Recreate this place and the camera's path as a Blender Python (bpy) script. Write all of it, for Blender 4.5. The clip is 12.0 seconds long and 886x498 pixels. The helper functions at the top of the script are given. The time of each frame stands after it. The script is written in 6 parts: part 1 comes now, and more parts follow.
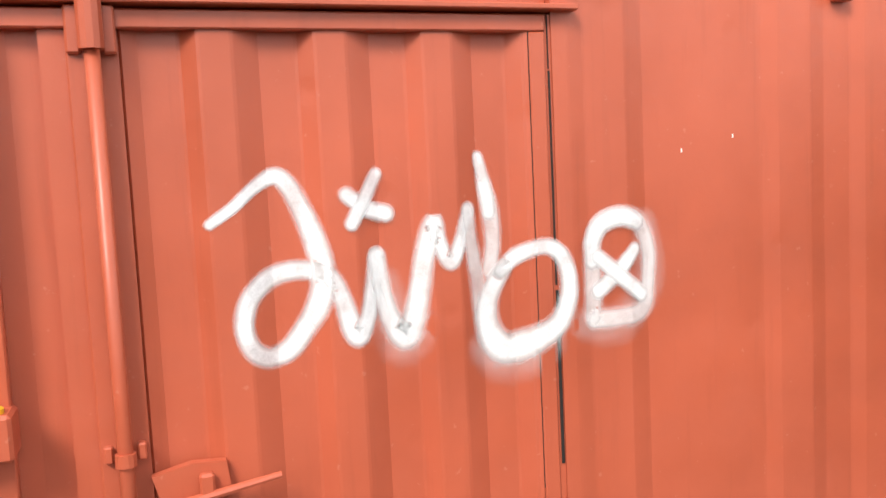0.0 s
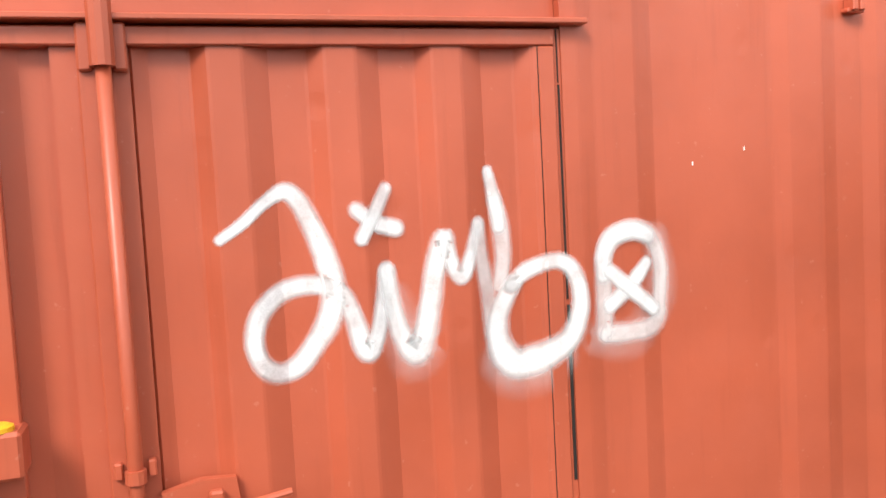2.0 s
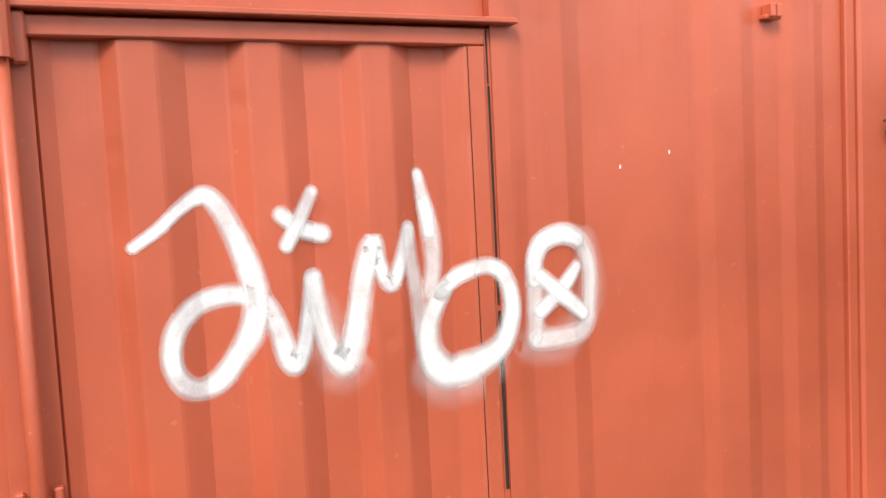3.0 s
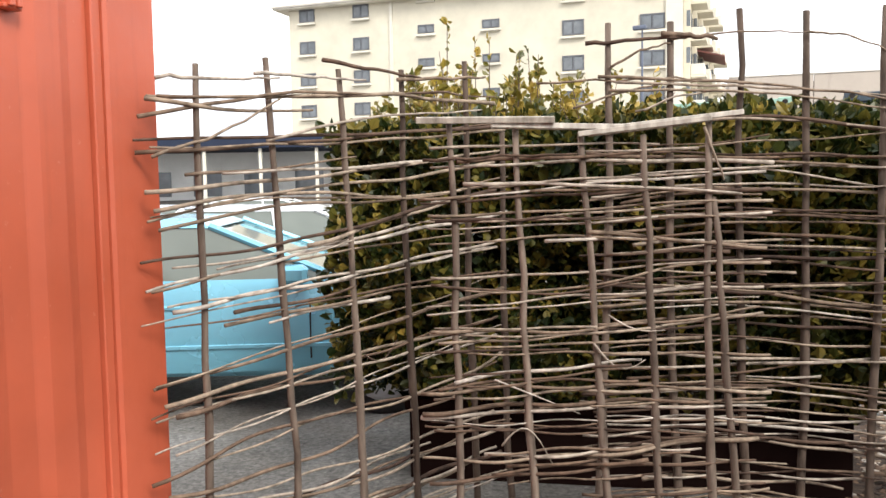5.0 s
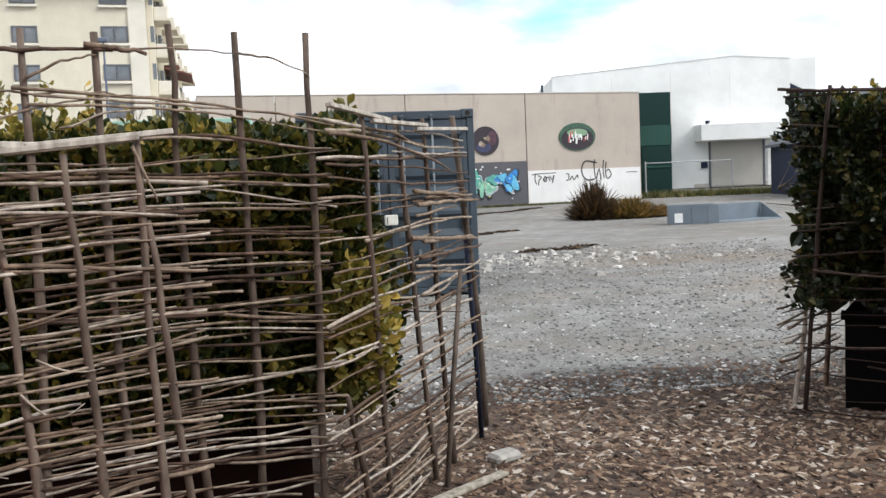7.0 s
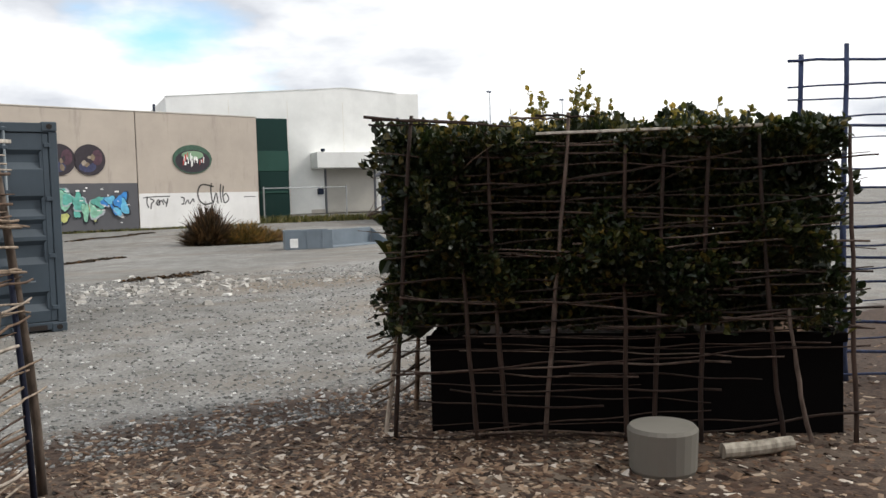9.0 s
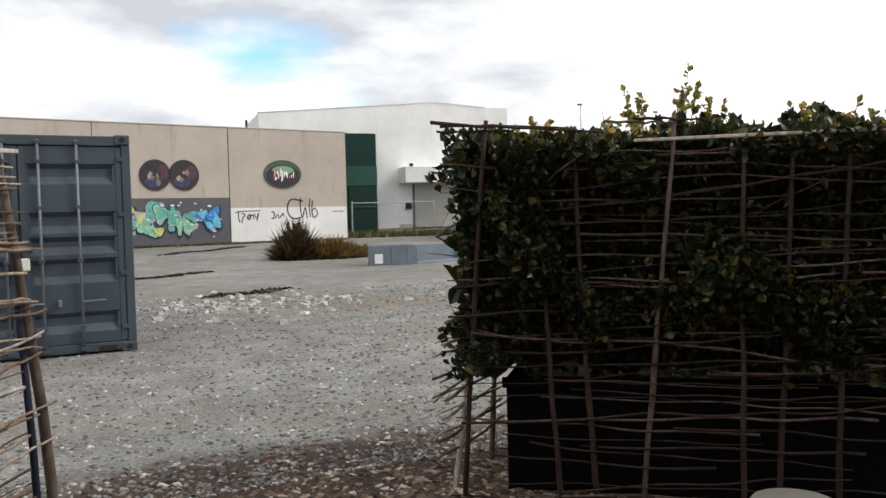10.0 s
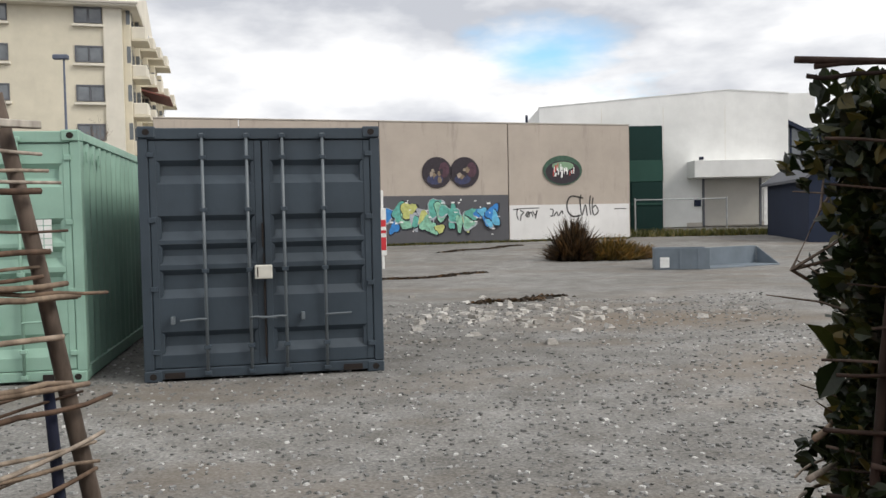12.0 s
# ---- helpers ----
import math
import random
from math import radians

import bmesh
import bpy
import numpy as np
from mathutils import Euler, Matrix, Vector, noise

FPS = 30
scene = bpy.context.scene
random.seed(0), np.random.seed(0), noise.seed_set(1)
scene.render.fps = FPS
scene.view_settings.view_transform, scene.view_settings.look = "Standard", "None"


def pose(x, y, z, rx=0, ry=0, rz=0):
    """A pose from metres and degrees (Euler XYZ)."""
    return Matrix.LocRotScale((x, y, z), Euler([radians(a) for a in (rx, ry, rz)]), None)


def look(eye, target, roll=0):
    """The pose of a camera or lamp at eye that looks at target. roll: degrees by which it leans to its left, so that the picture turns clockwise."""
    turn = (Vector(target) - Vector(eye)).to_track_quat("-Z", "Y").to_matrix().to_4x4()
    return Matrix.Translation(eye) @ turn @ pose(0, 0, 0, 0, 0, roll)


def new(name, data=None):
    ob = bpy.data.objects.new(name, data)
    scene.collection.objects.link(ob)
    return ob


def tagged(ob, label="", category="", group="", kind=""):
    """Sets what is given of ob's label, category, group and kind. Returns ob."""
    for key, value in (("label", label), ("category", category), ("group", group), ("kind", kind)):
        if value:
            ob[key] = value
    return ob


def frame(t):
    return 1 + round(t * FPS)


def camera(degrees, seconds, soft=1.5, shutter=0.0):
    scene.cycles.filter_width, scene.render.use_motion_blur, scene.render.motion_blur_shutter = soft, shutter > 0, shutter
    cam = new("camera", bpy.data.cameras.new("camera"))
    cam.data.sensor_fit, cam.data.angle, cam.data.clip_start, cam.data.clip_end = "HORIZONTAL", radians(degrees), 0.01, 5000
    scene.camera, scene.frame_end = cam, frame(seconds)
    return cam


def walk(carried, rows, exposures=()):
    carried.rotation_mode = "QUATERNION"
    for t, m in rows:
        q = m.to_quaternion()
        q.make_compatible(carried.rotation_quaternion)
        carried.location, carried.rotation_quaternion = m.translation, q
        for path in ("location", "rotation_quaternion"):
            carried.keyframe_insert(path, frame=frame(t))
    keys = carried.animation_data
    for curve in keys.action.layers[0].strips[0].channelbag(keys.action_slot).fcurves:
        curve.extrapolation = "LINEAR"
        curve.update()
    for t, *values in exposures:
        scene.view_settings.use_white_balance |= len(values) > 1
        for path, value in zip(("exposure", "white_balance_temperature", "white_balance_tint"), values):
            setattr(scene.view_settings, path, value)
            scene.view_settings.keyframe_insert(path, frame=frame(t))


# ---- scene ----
cam = camera(55.3, 12.0)
PATH = [
    (0, (0.792, -11.916, 1.508), (-1.185, -11.674, 1.331), -2.8),
    (0.5, (0.792, -11.91, 1.508), (-1.188, -11.68, 1.344), -2.9),
    (1, (0.789, -11.906, 1.514), (-1.192, -11.68, 1.351), -2.9),
    (1.5, (0.788, -11.915, 1.508), (-1.193, -11.688, 1.357), -3.2),
    (2, (0.785, -11.913, 1.507), (-1.198, -11.695, 1.366), -3.1),
    (2.5, (0.766, -11.942, 1.519), (-1.214, -11.709, 1.372), -2.9),
    (2.7, (0.754, -11.96, 1.526), (-1.221, -11.682, 1.375), -3.0),
    (4.3, (0.317, -11.966, 1.483), (-0.997, -10.467, 1.333), -0.7),
    (4.5, (0.309, -11.934, 1.487), (-0.884, -10.336, 1.336), -0.7),
    (5, (0.375, -11.856, 1.491), (-0.532, -10.08, 1.344), -0.9),
    (5.5, (0.437, -11.814, 1.491), (-0.168, -9.913, 1.347), -0.8),
    (6, (0.49, -11.773, 1.487), (0.193, -9.801, 1.327), -0.5),
    (6.5, (0.533, -11.733, 1.495), (0.553, -9.739, 1.347), -1.5),
    (7, (0.489, -11.682, 1.503), (0.735, -9.702, 1.360), -2.5),
    (7.5, (0.462, -11.601, 1.505), (0.93, -9.661, 1.372), -1.8),
    (7.7, (0.476, -11.569, 1.509), (1.027, -9.651, 1.379), -1.5),
    (9.3, (0.965, -11.243, 1.502), (2.065, -9.576, 1.394), -1.8),
    (9.5, (1.069, -11.062, 1.53), (2.114, -9.358, 1.468), -0.6),
    (10, (1.274, -10.776, 1.523), (2.16, -8.984, 1.446), -1.5),
    (10.5, (1.533, -10.389, 1.569), (2.23, -8.517, 1.476), 0.6),
    (11, (1.672, -9.923, 1.574), (2.146, -7.981, 1.507), -0.5),
    (11.5, (1.782, -9.433, 1.57), (2.173, -7.472, 1.544), -0.9),
    (12, (1.938, -8.942, 1.597), (2.196, -6.96, 1.527), -1.2),
]
EXPOSURES = [(0, 1.24, 6500, 10), (2.7, 1.24, 6500, 10), (4.3, 1.05, 6450, 10), (5.5, 1.25, 6250, 10), (6.5, 0.98, 5850, 9), (7.0, 0.72, 6100, 9), (7.5, 0.53, 6200, 9),
             (9.3, 0.42, 6450, 9), (12, 0.22, 6450, 10)]
walk(cam, [(t, look(eye, target, roll)) for t, eye, target, roll in PATH],
     exposures=EXPOSURES)


# ---- world, sun ----
SUN_EL, SUN_AZ = 42.0, 118.0     # azimuth clockwise from +y
world = bpy.data.worlds.new("sky")
scene.world = world
world.use_nodes = True
wn = world.node_tree.nodes
wl = world.node_tree.links
wn.clear()
w_out = wn.new("ShaderNodeOutputWorld")
w_bg = wn.new("ShaderNodeBackground")
w_sky = wn.new("ShaderNodeTexSky")
w_sky.sky_type = 'NISHITA'
w_sky.sun_disc = False
w_sky.sun_elevation = radians(SUN_EL)
w_sky.sun_rotation = radians(SUN_AZ)
w_tc = wn.new("ShaderNodeTexCoord")
w_map = wn.new("ShaderNodeMapping")
w_map.inputs["Scale"].default_value = (1.0, 1.0, 2.6)
w_map.inputs["Location"].default_value = (0.31, 0.1, 0.2)
w_n1 = wn.new("ShaderNodeTexNoise")
w_n1.inputs["Scale"].default_value = 2.1
w_n1.inputs["Detail"].default_value = 7
w_n1.inputs["Roughness"].default_value = 0.55
w_n2 = wn.new("ShaderNodeTexNoise")
w_n2.inputs["Scale"].default_value = 3.4
w_n2.inputs["Detail"].default_value = 6
w_cover = wn.new("ShaderNodeValToRGB")
w_cover.color_ramp.elements[0].position = 0.24
w_cover.color_ramp.elements[1].position = 0.36
w_tone = wn.new("ShaderNodeValToRGB")
w_tone.color_ramp.elements[0].position = 0.38
w_tone.color_ramp.elements[0].color = (6.0, 6.2, 6.7, 1)
w_tone.color_ramp.elements[1].position = 0.58
w_tone.color_ramp.elements[1].color = (13.0, 12.9, 12.7, 1)
w_mix = wn.new("ShaderNodeMix")
w_mix.data_type = 'RGBA'
wl.new(w_tc.outputs["Generated"], w_map.inputs["Vector"])
wl.new(w_map.outputs["Vector"], w_n1.inputs["Vector"])
wl.new(w_map.outputs["Vector"], w_n2.inputs["Vector"])
wl.new(w_n1.outputs["Fac"], w_cover.inputs["Fac"])
wl.new(w_n2.outputs["Fac"], w_tone.inputs["Fac"])
# one break in the clouds over the warehouses
w_dot = wn.new("ShaderNodeVectorMath")
w_dot.operation = 'DISTANCE'
w_flat = wn.new("ShaderNodeVectorMath")
w_flat.operation = 'MULTIPLY'
w_flat.inputs[1].default_value = (1.0, 1.0, 2.4)
wl.new(w_tc.outputs["Generated"], w_flat.inputs[0])
w_dot.inputs[1].default_value = (0.243, 0.952, 0.444)
wl.new(w_flat.outputs["Vector"], w_dot.inputs[0])
w_wob = wn.new("ShaderNodeMath")
w_wob.operation = 'MULTIPLY_ADD'
w_wob.inputs[1].default_value = 0.40
wl.new(w_n2.outputs["Fac"], w_wob.inputs[0])
wl.new(w_dot.outputs["Value"], w_wob.inputs[2])
w_hole = wn.new("ShaderNodeValToRGB")
w_hole.color_ramp.elements[0].position = 0.205
w_hole.color_ramp.elements[1].position = 0.275
wl.new(w_wob.outputs["Value"], w_hole.inputs["Fac"])
w_both = wn.new("ShaderNodeMath")
w_both.operation = 'MINIMUM'
wl.new(w_cover.outputs["Color"], w_both.inputs[0])
wl.new(w_hole.outputs["Color"], w_both.inputs[1])
wl.new(w_both.outputs["Value"], w_mix.inputs["Factor"])
w_blue = wn.new("ShaderNodeMix")
w_blue.data_type = 'RGBA'
w_blue.blend_type = 'MULTIPLY'
w_blue.inputs["Factor"].default_value = 1.0
w_blue.inputs["B"].default_value = (1.75, 2.2, 2.3, 1)
wl.new(w_sky.outputs["Color"], w_blue.inputs["A"])
wl.new(w_blue.outputs["Result"], w_mix.inputs["A"])
wl.new(w_tone.outputs["Color"], w_mix.inputs["B"])
wl.new(w_mix.outputs["Result"], w_bg.inputs["Color"])
w_bg.inputs["Strength"].default_value = 0.086
wl.new(w_bg.outputs["Background"], w_out.inputs["Surface"])

sun_data = bpy.data.lights.new("sun", 'SUN')
sun_data.energy = 1.8
sun_data.angle = radians(20)
sun_data.color = (1.0, 0.95, 0.87)
sun = new("sun", sun_data)
_az, _el = radians(SUN_AZ), radians(SUN_EL)
sun_dir = Vector((math.sin(_az) * math.cos(_el), math.cos(_az) * math.cos(_el), math.sin(_el)))
sun.matrix_world = look(sun_dir * 60, (0, 0, 0))


# ---- materials ----
class Nodes:
    """Small wrapper to wire a principled material."""

    def __init__(self, name, rough=0.6, metal=0.0, spec=0.5):
        self.mat = bpy.data.materials.new(name)
        self.mat.use_nodes = True
        self.n = self.mat.node_tree.nodes
        self.l = self.mat.node_tree.links
        self.b = self.n["Principled BSDF"]
        self.out = self.n["Material Output"]
        self.b.inputs["Roughness"].default_value = rough
        self.b.inputs["Metallic"].default_value = metal
        self.b.inputs["Specular IOR Level"].default_value = spec
        self.tc = self.n.new("ShaderNodeTexCoord")

    def vec(self, scale=(1, 1, 1), coord="Object"):
        m = self.n.new("ShaderNodeMapping")
        m.inputs["Scale"].default_value = scale
        self.l.new(self.tc.outputs[coord], m.inputs["Vector"])
        return m.outputs["Vector"]

    def noise(self, scale, detail=4, rough=0.55, vec=None, dist=0.0):
        t = self.n.new("ShaderNodeTexNoise")
        t.inputs["Scale"].default_value = scale
        t.inputs["Detail"].default_value = detail
        t.inputs["Roughness"].default_value = rough
        t.inputs["Distortion"].default_value = dist
        self.l.new(vec if vec else self.tc.outputs["Object"], t.inputs["Vector"])
        return t.outputs["Fac"]

    def voronoi(self, scale, vec=None, feature='F1', out="Distance"):
        t = self.n.new("ShaderNodeTexVoronoi")
        t.feature = feature
        t.inputs["Scale"].default_value = scale
        self.l.new(vec if vec else self.tc.outputs["Object"], t.inputs["Vector"])
        return t.outputs[out]

    def ramp(self, fac, *stops):
        r = self.n.new("ShaderNodeValToRGB")
        e = r.color_ramp.elements
        while len(e) < len(stops):
            e.new(0.5)
        for el, (p, c) in zip(e, stops):
            el.position = p
            el.color = (*c, 1) if len(c) == 3 else c
        self.l.new(fac, r.inputs["Fac"])
        return r.outputs["Color"]

    def mix(self, fac, a, b, mode='MIX'):
        m = self.n.new("ShaderNodeMix")
        m.data_type = 'RGBA'
        m.blend_type = mode
        for key, v in (("Factor", fac), ("A", a), ("B", b)):
            if isinstance(v, (int, float)):
                m.inputs[key].default_value = v
            elif isinstance(v, tuple):
                m.inputs[key].default_value = (*v, 1)
            else:
                self.l.new(v, m.inputs[key])
        return m.outputs["Result"]

    def maths(self, op, a, b=0.5):
        m = self.n.new("ShaderNodeMath")
        m.operation = op
        for i, v in enumerate((a, b)):
            if isinstance(v, (int, float)):
                m.inputs[i].default_value = v
            else:
                self.l.new(v, m.inputs[i])
        return m.outputs["Value"]

    def random(self):
        return self.n.new("ShaderNodeObjectInfo").outputs["Random"]

    def island(self):
        return self.n.new("ShaderNodeNewGeometry").outputs["Random Per Island"]

    def color(self, c):
        if isinstance(c, tuple):
            self.b.inputs["Base Color"].default_value = (*c, 1)
        else:
            self.l.new(c, self.b.inputs["Base Color"])
        return self

    def rough(self, r):
        self.l.new(r, self.b.inputs["Roughness"])
        return self

    def bump(self, height, strength=0.3, distance=0.01):
        b = self.n.new("ShaderNodeBump")
        b.inputs["Strength"].default_value = strength
        b.inputs["Distance"].default_value = distance
        self.l.new(height, b.inputs["Height"])
        self.l.new(b.outputs["Normal"], self.b.inputs["Normal"])
        return self


BLACK, WHITE = (0, 0, 0), (1, 1, 1)


def painted_steel(name, base, rough=0.45, worn=(0.25, 0.12, 0.07), wear=0.25, dents=0.0):
    m = Nodes(name, rough)
    big = m.noise(1.3, 5)
    streak = m.noise(3.0, 5, vec=m.vec((9, 9, 0.6)))
    lo = tuple(c * 0.82 for c in base)
    hi = tuple(min(1, c * 1.15 + 0.006) for c in base)
    c = m.ramp(big, (0.3, lo), (0.7, hi))
    c = m.mix(m.ramp(streak, (0.58, BLACK), (0.8, (0.35, 0.35, 0.35))), c, tuple(k * 0.65 for k in base))
    specks = m.ramp(m.noise(38, 3), (0.7, BLACK), (0.75, (wear, wear, wear)))
    c = m.mix(specks, c, worn)
    m.color(c)
    m.rough(m.ramp(m.noise(7, 3), (0.3, (rough - 0.08,) * 3), (0.7, (rough + 0.12,) * 3)))
    height = m.mix(0.35, m.noise(3.2, 3, 0.5), m.noise(14, 4))
    if dents:
        # knocks: shallow round hollows here and there
        pit = m.ramp(m.voronoi(5.5, vec=m.vec((1, 0.4, 0.8))), (0.0, BLACK), (0.16, WHITE))
        height = m.mix(dents, height, pit)
    m.bump(height, 0.3 + 0.35 * dents, 0.012)
    return m.mat


M_RED = painted_steel("red_oxide_paint", (0.42, 0.086, 0.040), 0.4, (0.62, 0.3, 0.22), 0.2, 0.4)
M_SLATE = painted_steel("slate_paint", (0.031, 0.046, 0.062), 0.5, (0.2, 0.2, 0.2), 0.15)
M_SLATE_ROD = painted_steel("slate_rod_paint", (0.12, 0.14, 0.155), 0.4)
M_MINT = painted_steel("mint_paint", (0.27, 0.43, 0.345), 0.5, (0.3, 0.25, 0.2), 0.3)
M_SKIP = painted_steel("skip_paint", (0.13, 0.16, 0.19), 0.55, (0.25, 0.16, 0.1), 0.6)
M_GALV = painted_steel("galvanised", (0.36, 0.37, 0.38), 0.4)
M_LAMPGREY = painted_steel("lamp_grey", (0.10, 0.12, 0.17), 0.5)


def plain(name, base, rough=0.6, metal=0.0, vary=0.12, scale=6.0):
    m = Nodes(name, rough, metal)
    f = m.noise(scale, 5)
    m.color(m.ramp(f, (0.3, tuple(c * (1 - vary) for c in base)), (0.7, tuple(min(1, c * (1 + vary)) for c in base))))
    m.bump(m.noise(scale * 6, 3), 0.12, 0.003)
    return m.mat


M_BLACK = plain("black_rubber", (0.012, 0.012, 0.013), 0.7)
M_GAP = plain("dark_gap", (0.015, 0.01, 0.008), 0.9)
M_YELLOW = plain("yellow_plastic", (0.75, 0.42, 0.02), 0.4)
M_WHITE = plain("white_paint", (0.76, 0.76, 0.74), 0.6)
M_LABELRED = plain("red_sign_paint", (0.55, 0.03, 0.04), 0.5)
M_LOCKBOX = plain("lockbox_paint", (0.55, 0.53, 0.47), 0.5)


def bark(name, stops, rough=0.85):
    m = Nodes(name, rough, 0.0, 0.3)
    pick = m.ramp(m.random(), *stops)
    grain = m.noise(26, 5, vec=m.vec((1, 1, 0.25)))
    mul = m.mix(1.0, pick, m.ramp(grain, (0.32, (0.42, 0.40, 0.38)), (0.68, (1.1, 1.08, 1.05))), 'MULTIPLY')
    m.color(mul)
    m.bump(grain, 0.6, 0.004)
    return m.mat


M_TWIG = bark("twig_bark", ((0.0, (0.06, 0.036, 0.027)), (0.25, (0.15, 0.098, 0.068)), (0.6, (0.31, 0.245, 0.185)), (1.0, (0.50, 0.45, 0.40))))
# twig bark again, with the shaded side's darkness worked into the colour
M_TWIG_SHADED = bark("shaded_twig_bark", ((0.0, (0.022, 0.013, 0.010)), (0.55, (0.055, 0.034, 0.026)), (1.0, (0.17, 0.13, 0.11))))
M_POST = bark("post_bark", ((0.0, (0.085, 0.06, 0.046)), (1.0, (0.20, 0.155, 0.125))))
M_POSTBLUE = bark("stained_post", ((0.0, (0.03, 0.045, 0.11)), (1.0, (0.06, 0.08, 0.16))))
M_POLE = bark("dark_pole_bark", ((0.0, (0.085, 0.066, 0.054)), (1.0, (0.13, 0.102, 0.084))))
M_STAKE = bark("navy_stake", ((0.0, (0.010, 0.014, 0.035)), (1.0, (0.016, 0.02, 0.05))))
M_LATH = bark("silvered_lath", ((0.0, (0.42, 0.38, 0.33)), (1.0, (0.56, 0.53, 0.48))))
M_LOG = bark("grey_log", ((0.0, (0.35, 0.32, 0.27)), (1.0, (0.42, 0.39, 0.33))))


def leaf_material(name, stops):
    m = Nodes(name, 0.42, 0.0, 0.45)
    c = m.ramp(m.island(), *stops)
    patch = m.ramp(m.noise(2.8, 4), (0.36, (0.42, 0.5, 0.42)), (0.68, (1.35, 1.22, 1.0)))
    c = m.mix(1.0, c, patch, 'MULTIPLY')
    m.color(c)
    tr = m.n.new("ShaderNodeBsdfTranslucent")
    m.l.new(c, tr.inputs["Color"])
    mx = m.n.new("ShaderNodeMixShader")
    mx.inputs["Fac"].default_value = 0.3
    m.l.new(m.b.outputs["BSDF"], mx.inputs[1])
    m.l.new(tr.outputs["BSDF"], mx.inputs[2])
    m.l.new(mx.outputs["Shader"], m.out.inputs["Surface"])
    return m.mat


M_LEAF = leaf_material("hedge_leaf", ((0.0, (0.012, 0.026, 0.006)), (0.4, (0.040, 0.055, 0.012)), (0.7, (0.14, 0.125, 0.026)), (1.0, (0.34, 0.26, 0.06))))
# darkened copy of the hedge leaf: shade is put into its colour
M_LEAF_SHADED = leaf_material("shaded_hedge_leaf", ((0.0, (0.008, 0.016, 0.005)), (0.6, (0.018, 0.029, 0.008)), (0.88, (0.055, 0.058, 0.014)), (1.0, (0.15, 0.115, 0.032))))
M_SHOOT = leaf_material("young_leaf", ((0.0, (0.12, 0.13, 0.025)), (0.6, (0.30, 0.24, 0.05)), (1.0, (0.46, 0.35, 0.10))))
M_DRY = leaf_material("dry_grass", ((0.0, (0.09, 0.055, 0.03)), (0.5, (0.20, 0.12, 0.05)), (1.0, (0.33, 0.22, 0.09))))
M_DEAD = leaf_material("dead_bush", ((0.0, (0.018, 0.012, 0.008)), (0.6, (0.06, 0.036, 0.02)), (1.0, (0.15, 0.085, 0.04))))
M_DRYGRASS = leaf_material("ochre_grass", ((0.0, (0.05, 0.04, 0.014)), (0.55, (0.16, 0.11, 0.035)), (1.0, (0.34, 0.19, 0.06))))
M_GRASS = leaf_material("rough_grass", ((0.0, (0.06, 0.075, 0.02)), (0.6, (0.13, 0.13, 0.04)), (1.0, (0.24, 0.19, 0.08))))


def ground_material():
    m = Nodes("gravel_ground", 0.9, 0.0, 0.25)
    big = m.noise(0.22, 5, 0.6)
    mid = m.noise(1.7, 6, 0.65)
    fine = m.noise(34, 4, 0.7)
    cell = m.voronoi(52, out="Color")
    c = m.ramp(big, (0.3, (0.155, 0.152, 0.145)), (0.52, (0.205, 0.204, 0.20)), (0.75, (0.27, 0.268, 0.262)))
    c = m.mix(1.0, c, m.ramp(mid, (0.3, (0.66, 0.63, 0.59)), (0.7, (1.2, 1.19, 1.17))), 'MULTIPLY')
    c = m.mix(1.0, c, m.ramp(fine, (0.3, (0.6, 0.6, 0.6)), (0.7, (1.3, 1.3, 1.3))), 'MULTIPLY')
    c = m.mix(0.45, c, m.mix(1.0, c, m.ramp(cell, (0.1, (0.5, 0.5, 0.5)), (0.9, (1.6, 1.58, 1.55))), 'MULTIPLY'))
    # brown bare earth: bed along the fence and worn patches in the yard
    sep = m.n.new("ShaderNodeSeparateXYZ")
    m.l.new(m.tc.outputs["Object"], sep.inputs[0])
    wob = m.maths('MULTIPLY', m.noise(1.1, 5, 0.65), 1.6)
    edge = m.maths('SUBTRACT', m.maths('ADD', -5.8, wob), sep.outputs["Y"])
    bed = m.ramp(m.maths('ADD', m.maths('MULTIPLY', edge, 1.1), 0.2), (0.25, BLACK), (0.75, WHITE))
    west = m.maths('ADD', m.maths('MULTIPLY', sep.outputs["X"], 1.4), wob)
    bed = m.mix(1.0, bed, m.ramp(west, (0.25, BLACK), (0.9, WHITE)), 'MULTIPLY')
    dirt = m.ramp(m.noise(22, 5, 0.7), (0.3, (0.022, 0.014, 0.010)), (0.55, (0.06, 0.038, 0.027)), (0.8, (0.14, 0.095, 0.065)))
    c = m.mix(bed, c, dirt)
    wear = m.ramp(m.noise(0.35, 4, 0.6, vec=m.vec((0.6, 1.6, 1))), (0.50, BLACK), (0.70, (0.8, 0.8, 0.8)))
    c = m.mix(wear, c, (0.165, 0.135, 0.105))
    # a worn brown hollow in the middle of the yard
    vm = m.n.new("ShaderNodeVectorMath")
    vm.operation = 'DISTANCE'
    vm.inputs[1].default_value = (6.9, 6.8, 0)
    m.l.new(m.vec((1, 2.0, 1)), vm.inputs[0])
    hollow = m.ramp(m.maths('ADD', m.maths('MULTIPLY', vm.outputs["Value"], 0.22), m.maths('MULTIPLY', m.noise(1.3, 5, 0.7), 0.55)), (0.5, (0.7, 0.7, 0.7)), (0.95, BLACK))
    c = m.mix(hollow, c, (0.17, 0.135, 0.10))
    m.color(c)
    h = m.mix(0.5, fine, m.voronoi(52))
    m.bump(h, 0.5, 0.012)
    return m.mat


M_GROUND = ground_material()


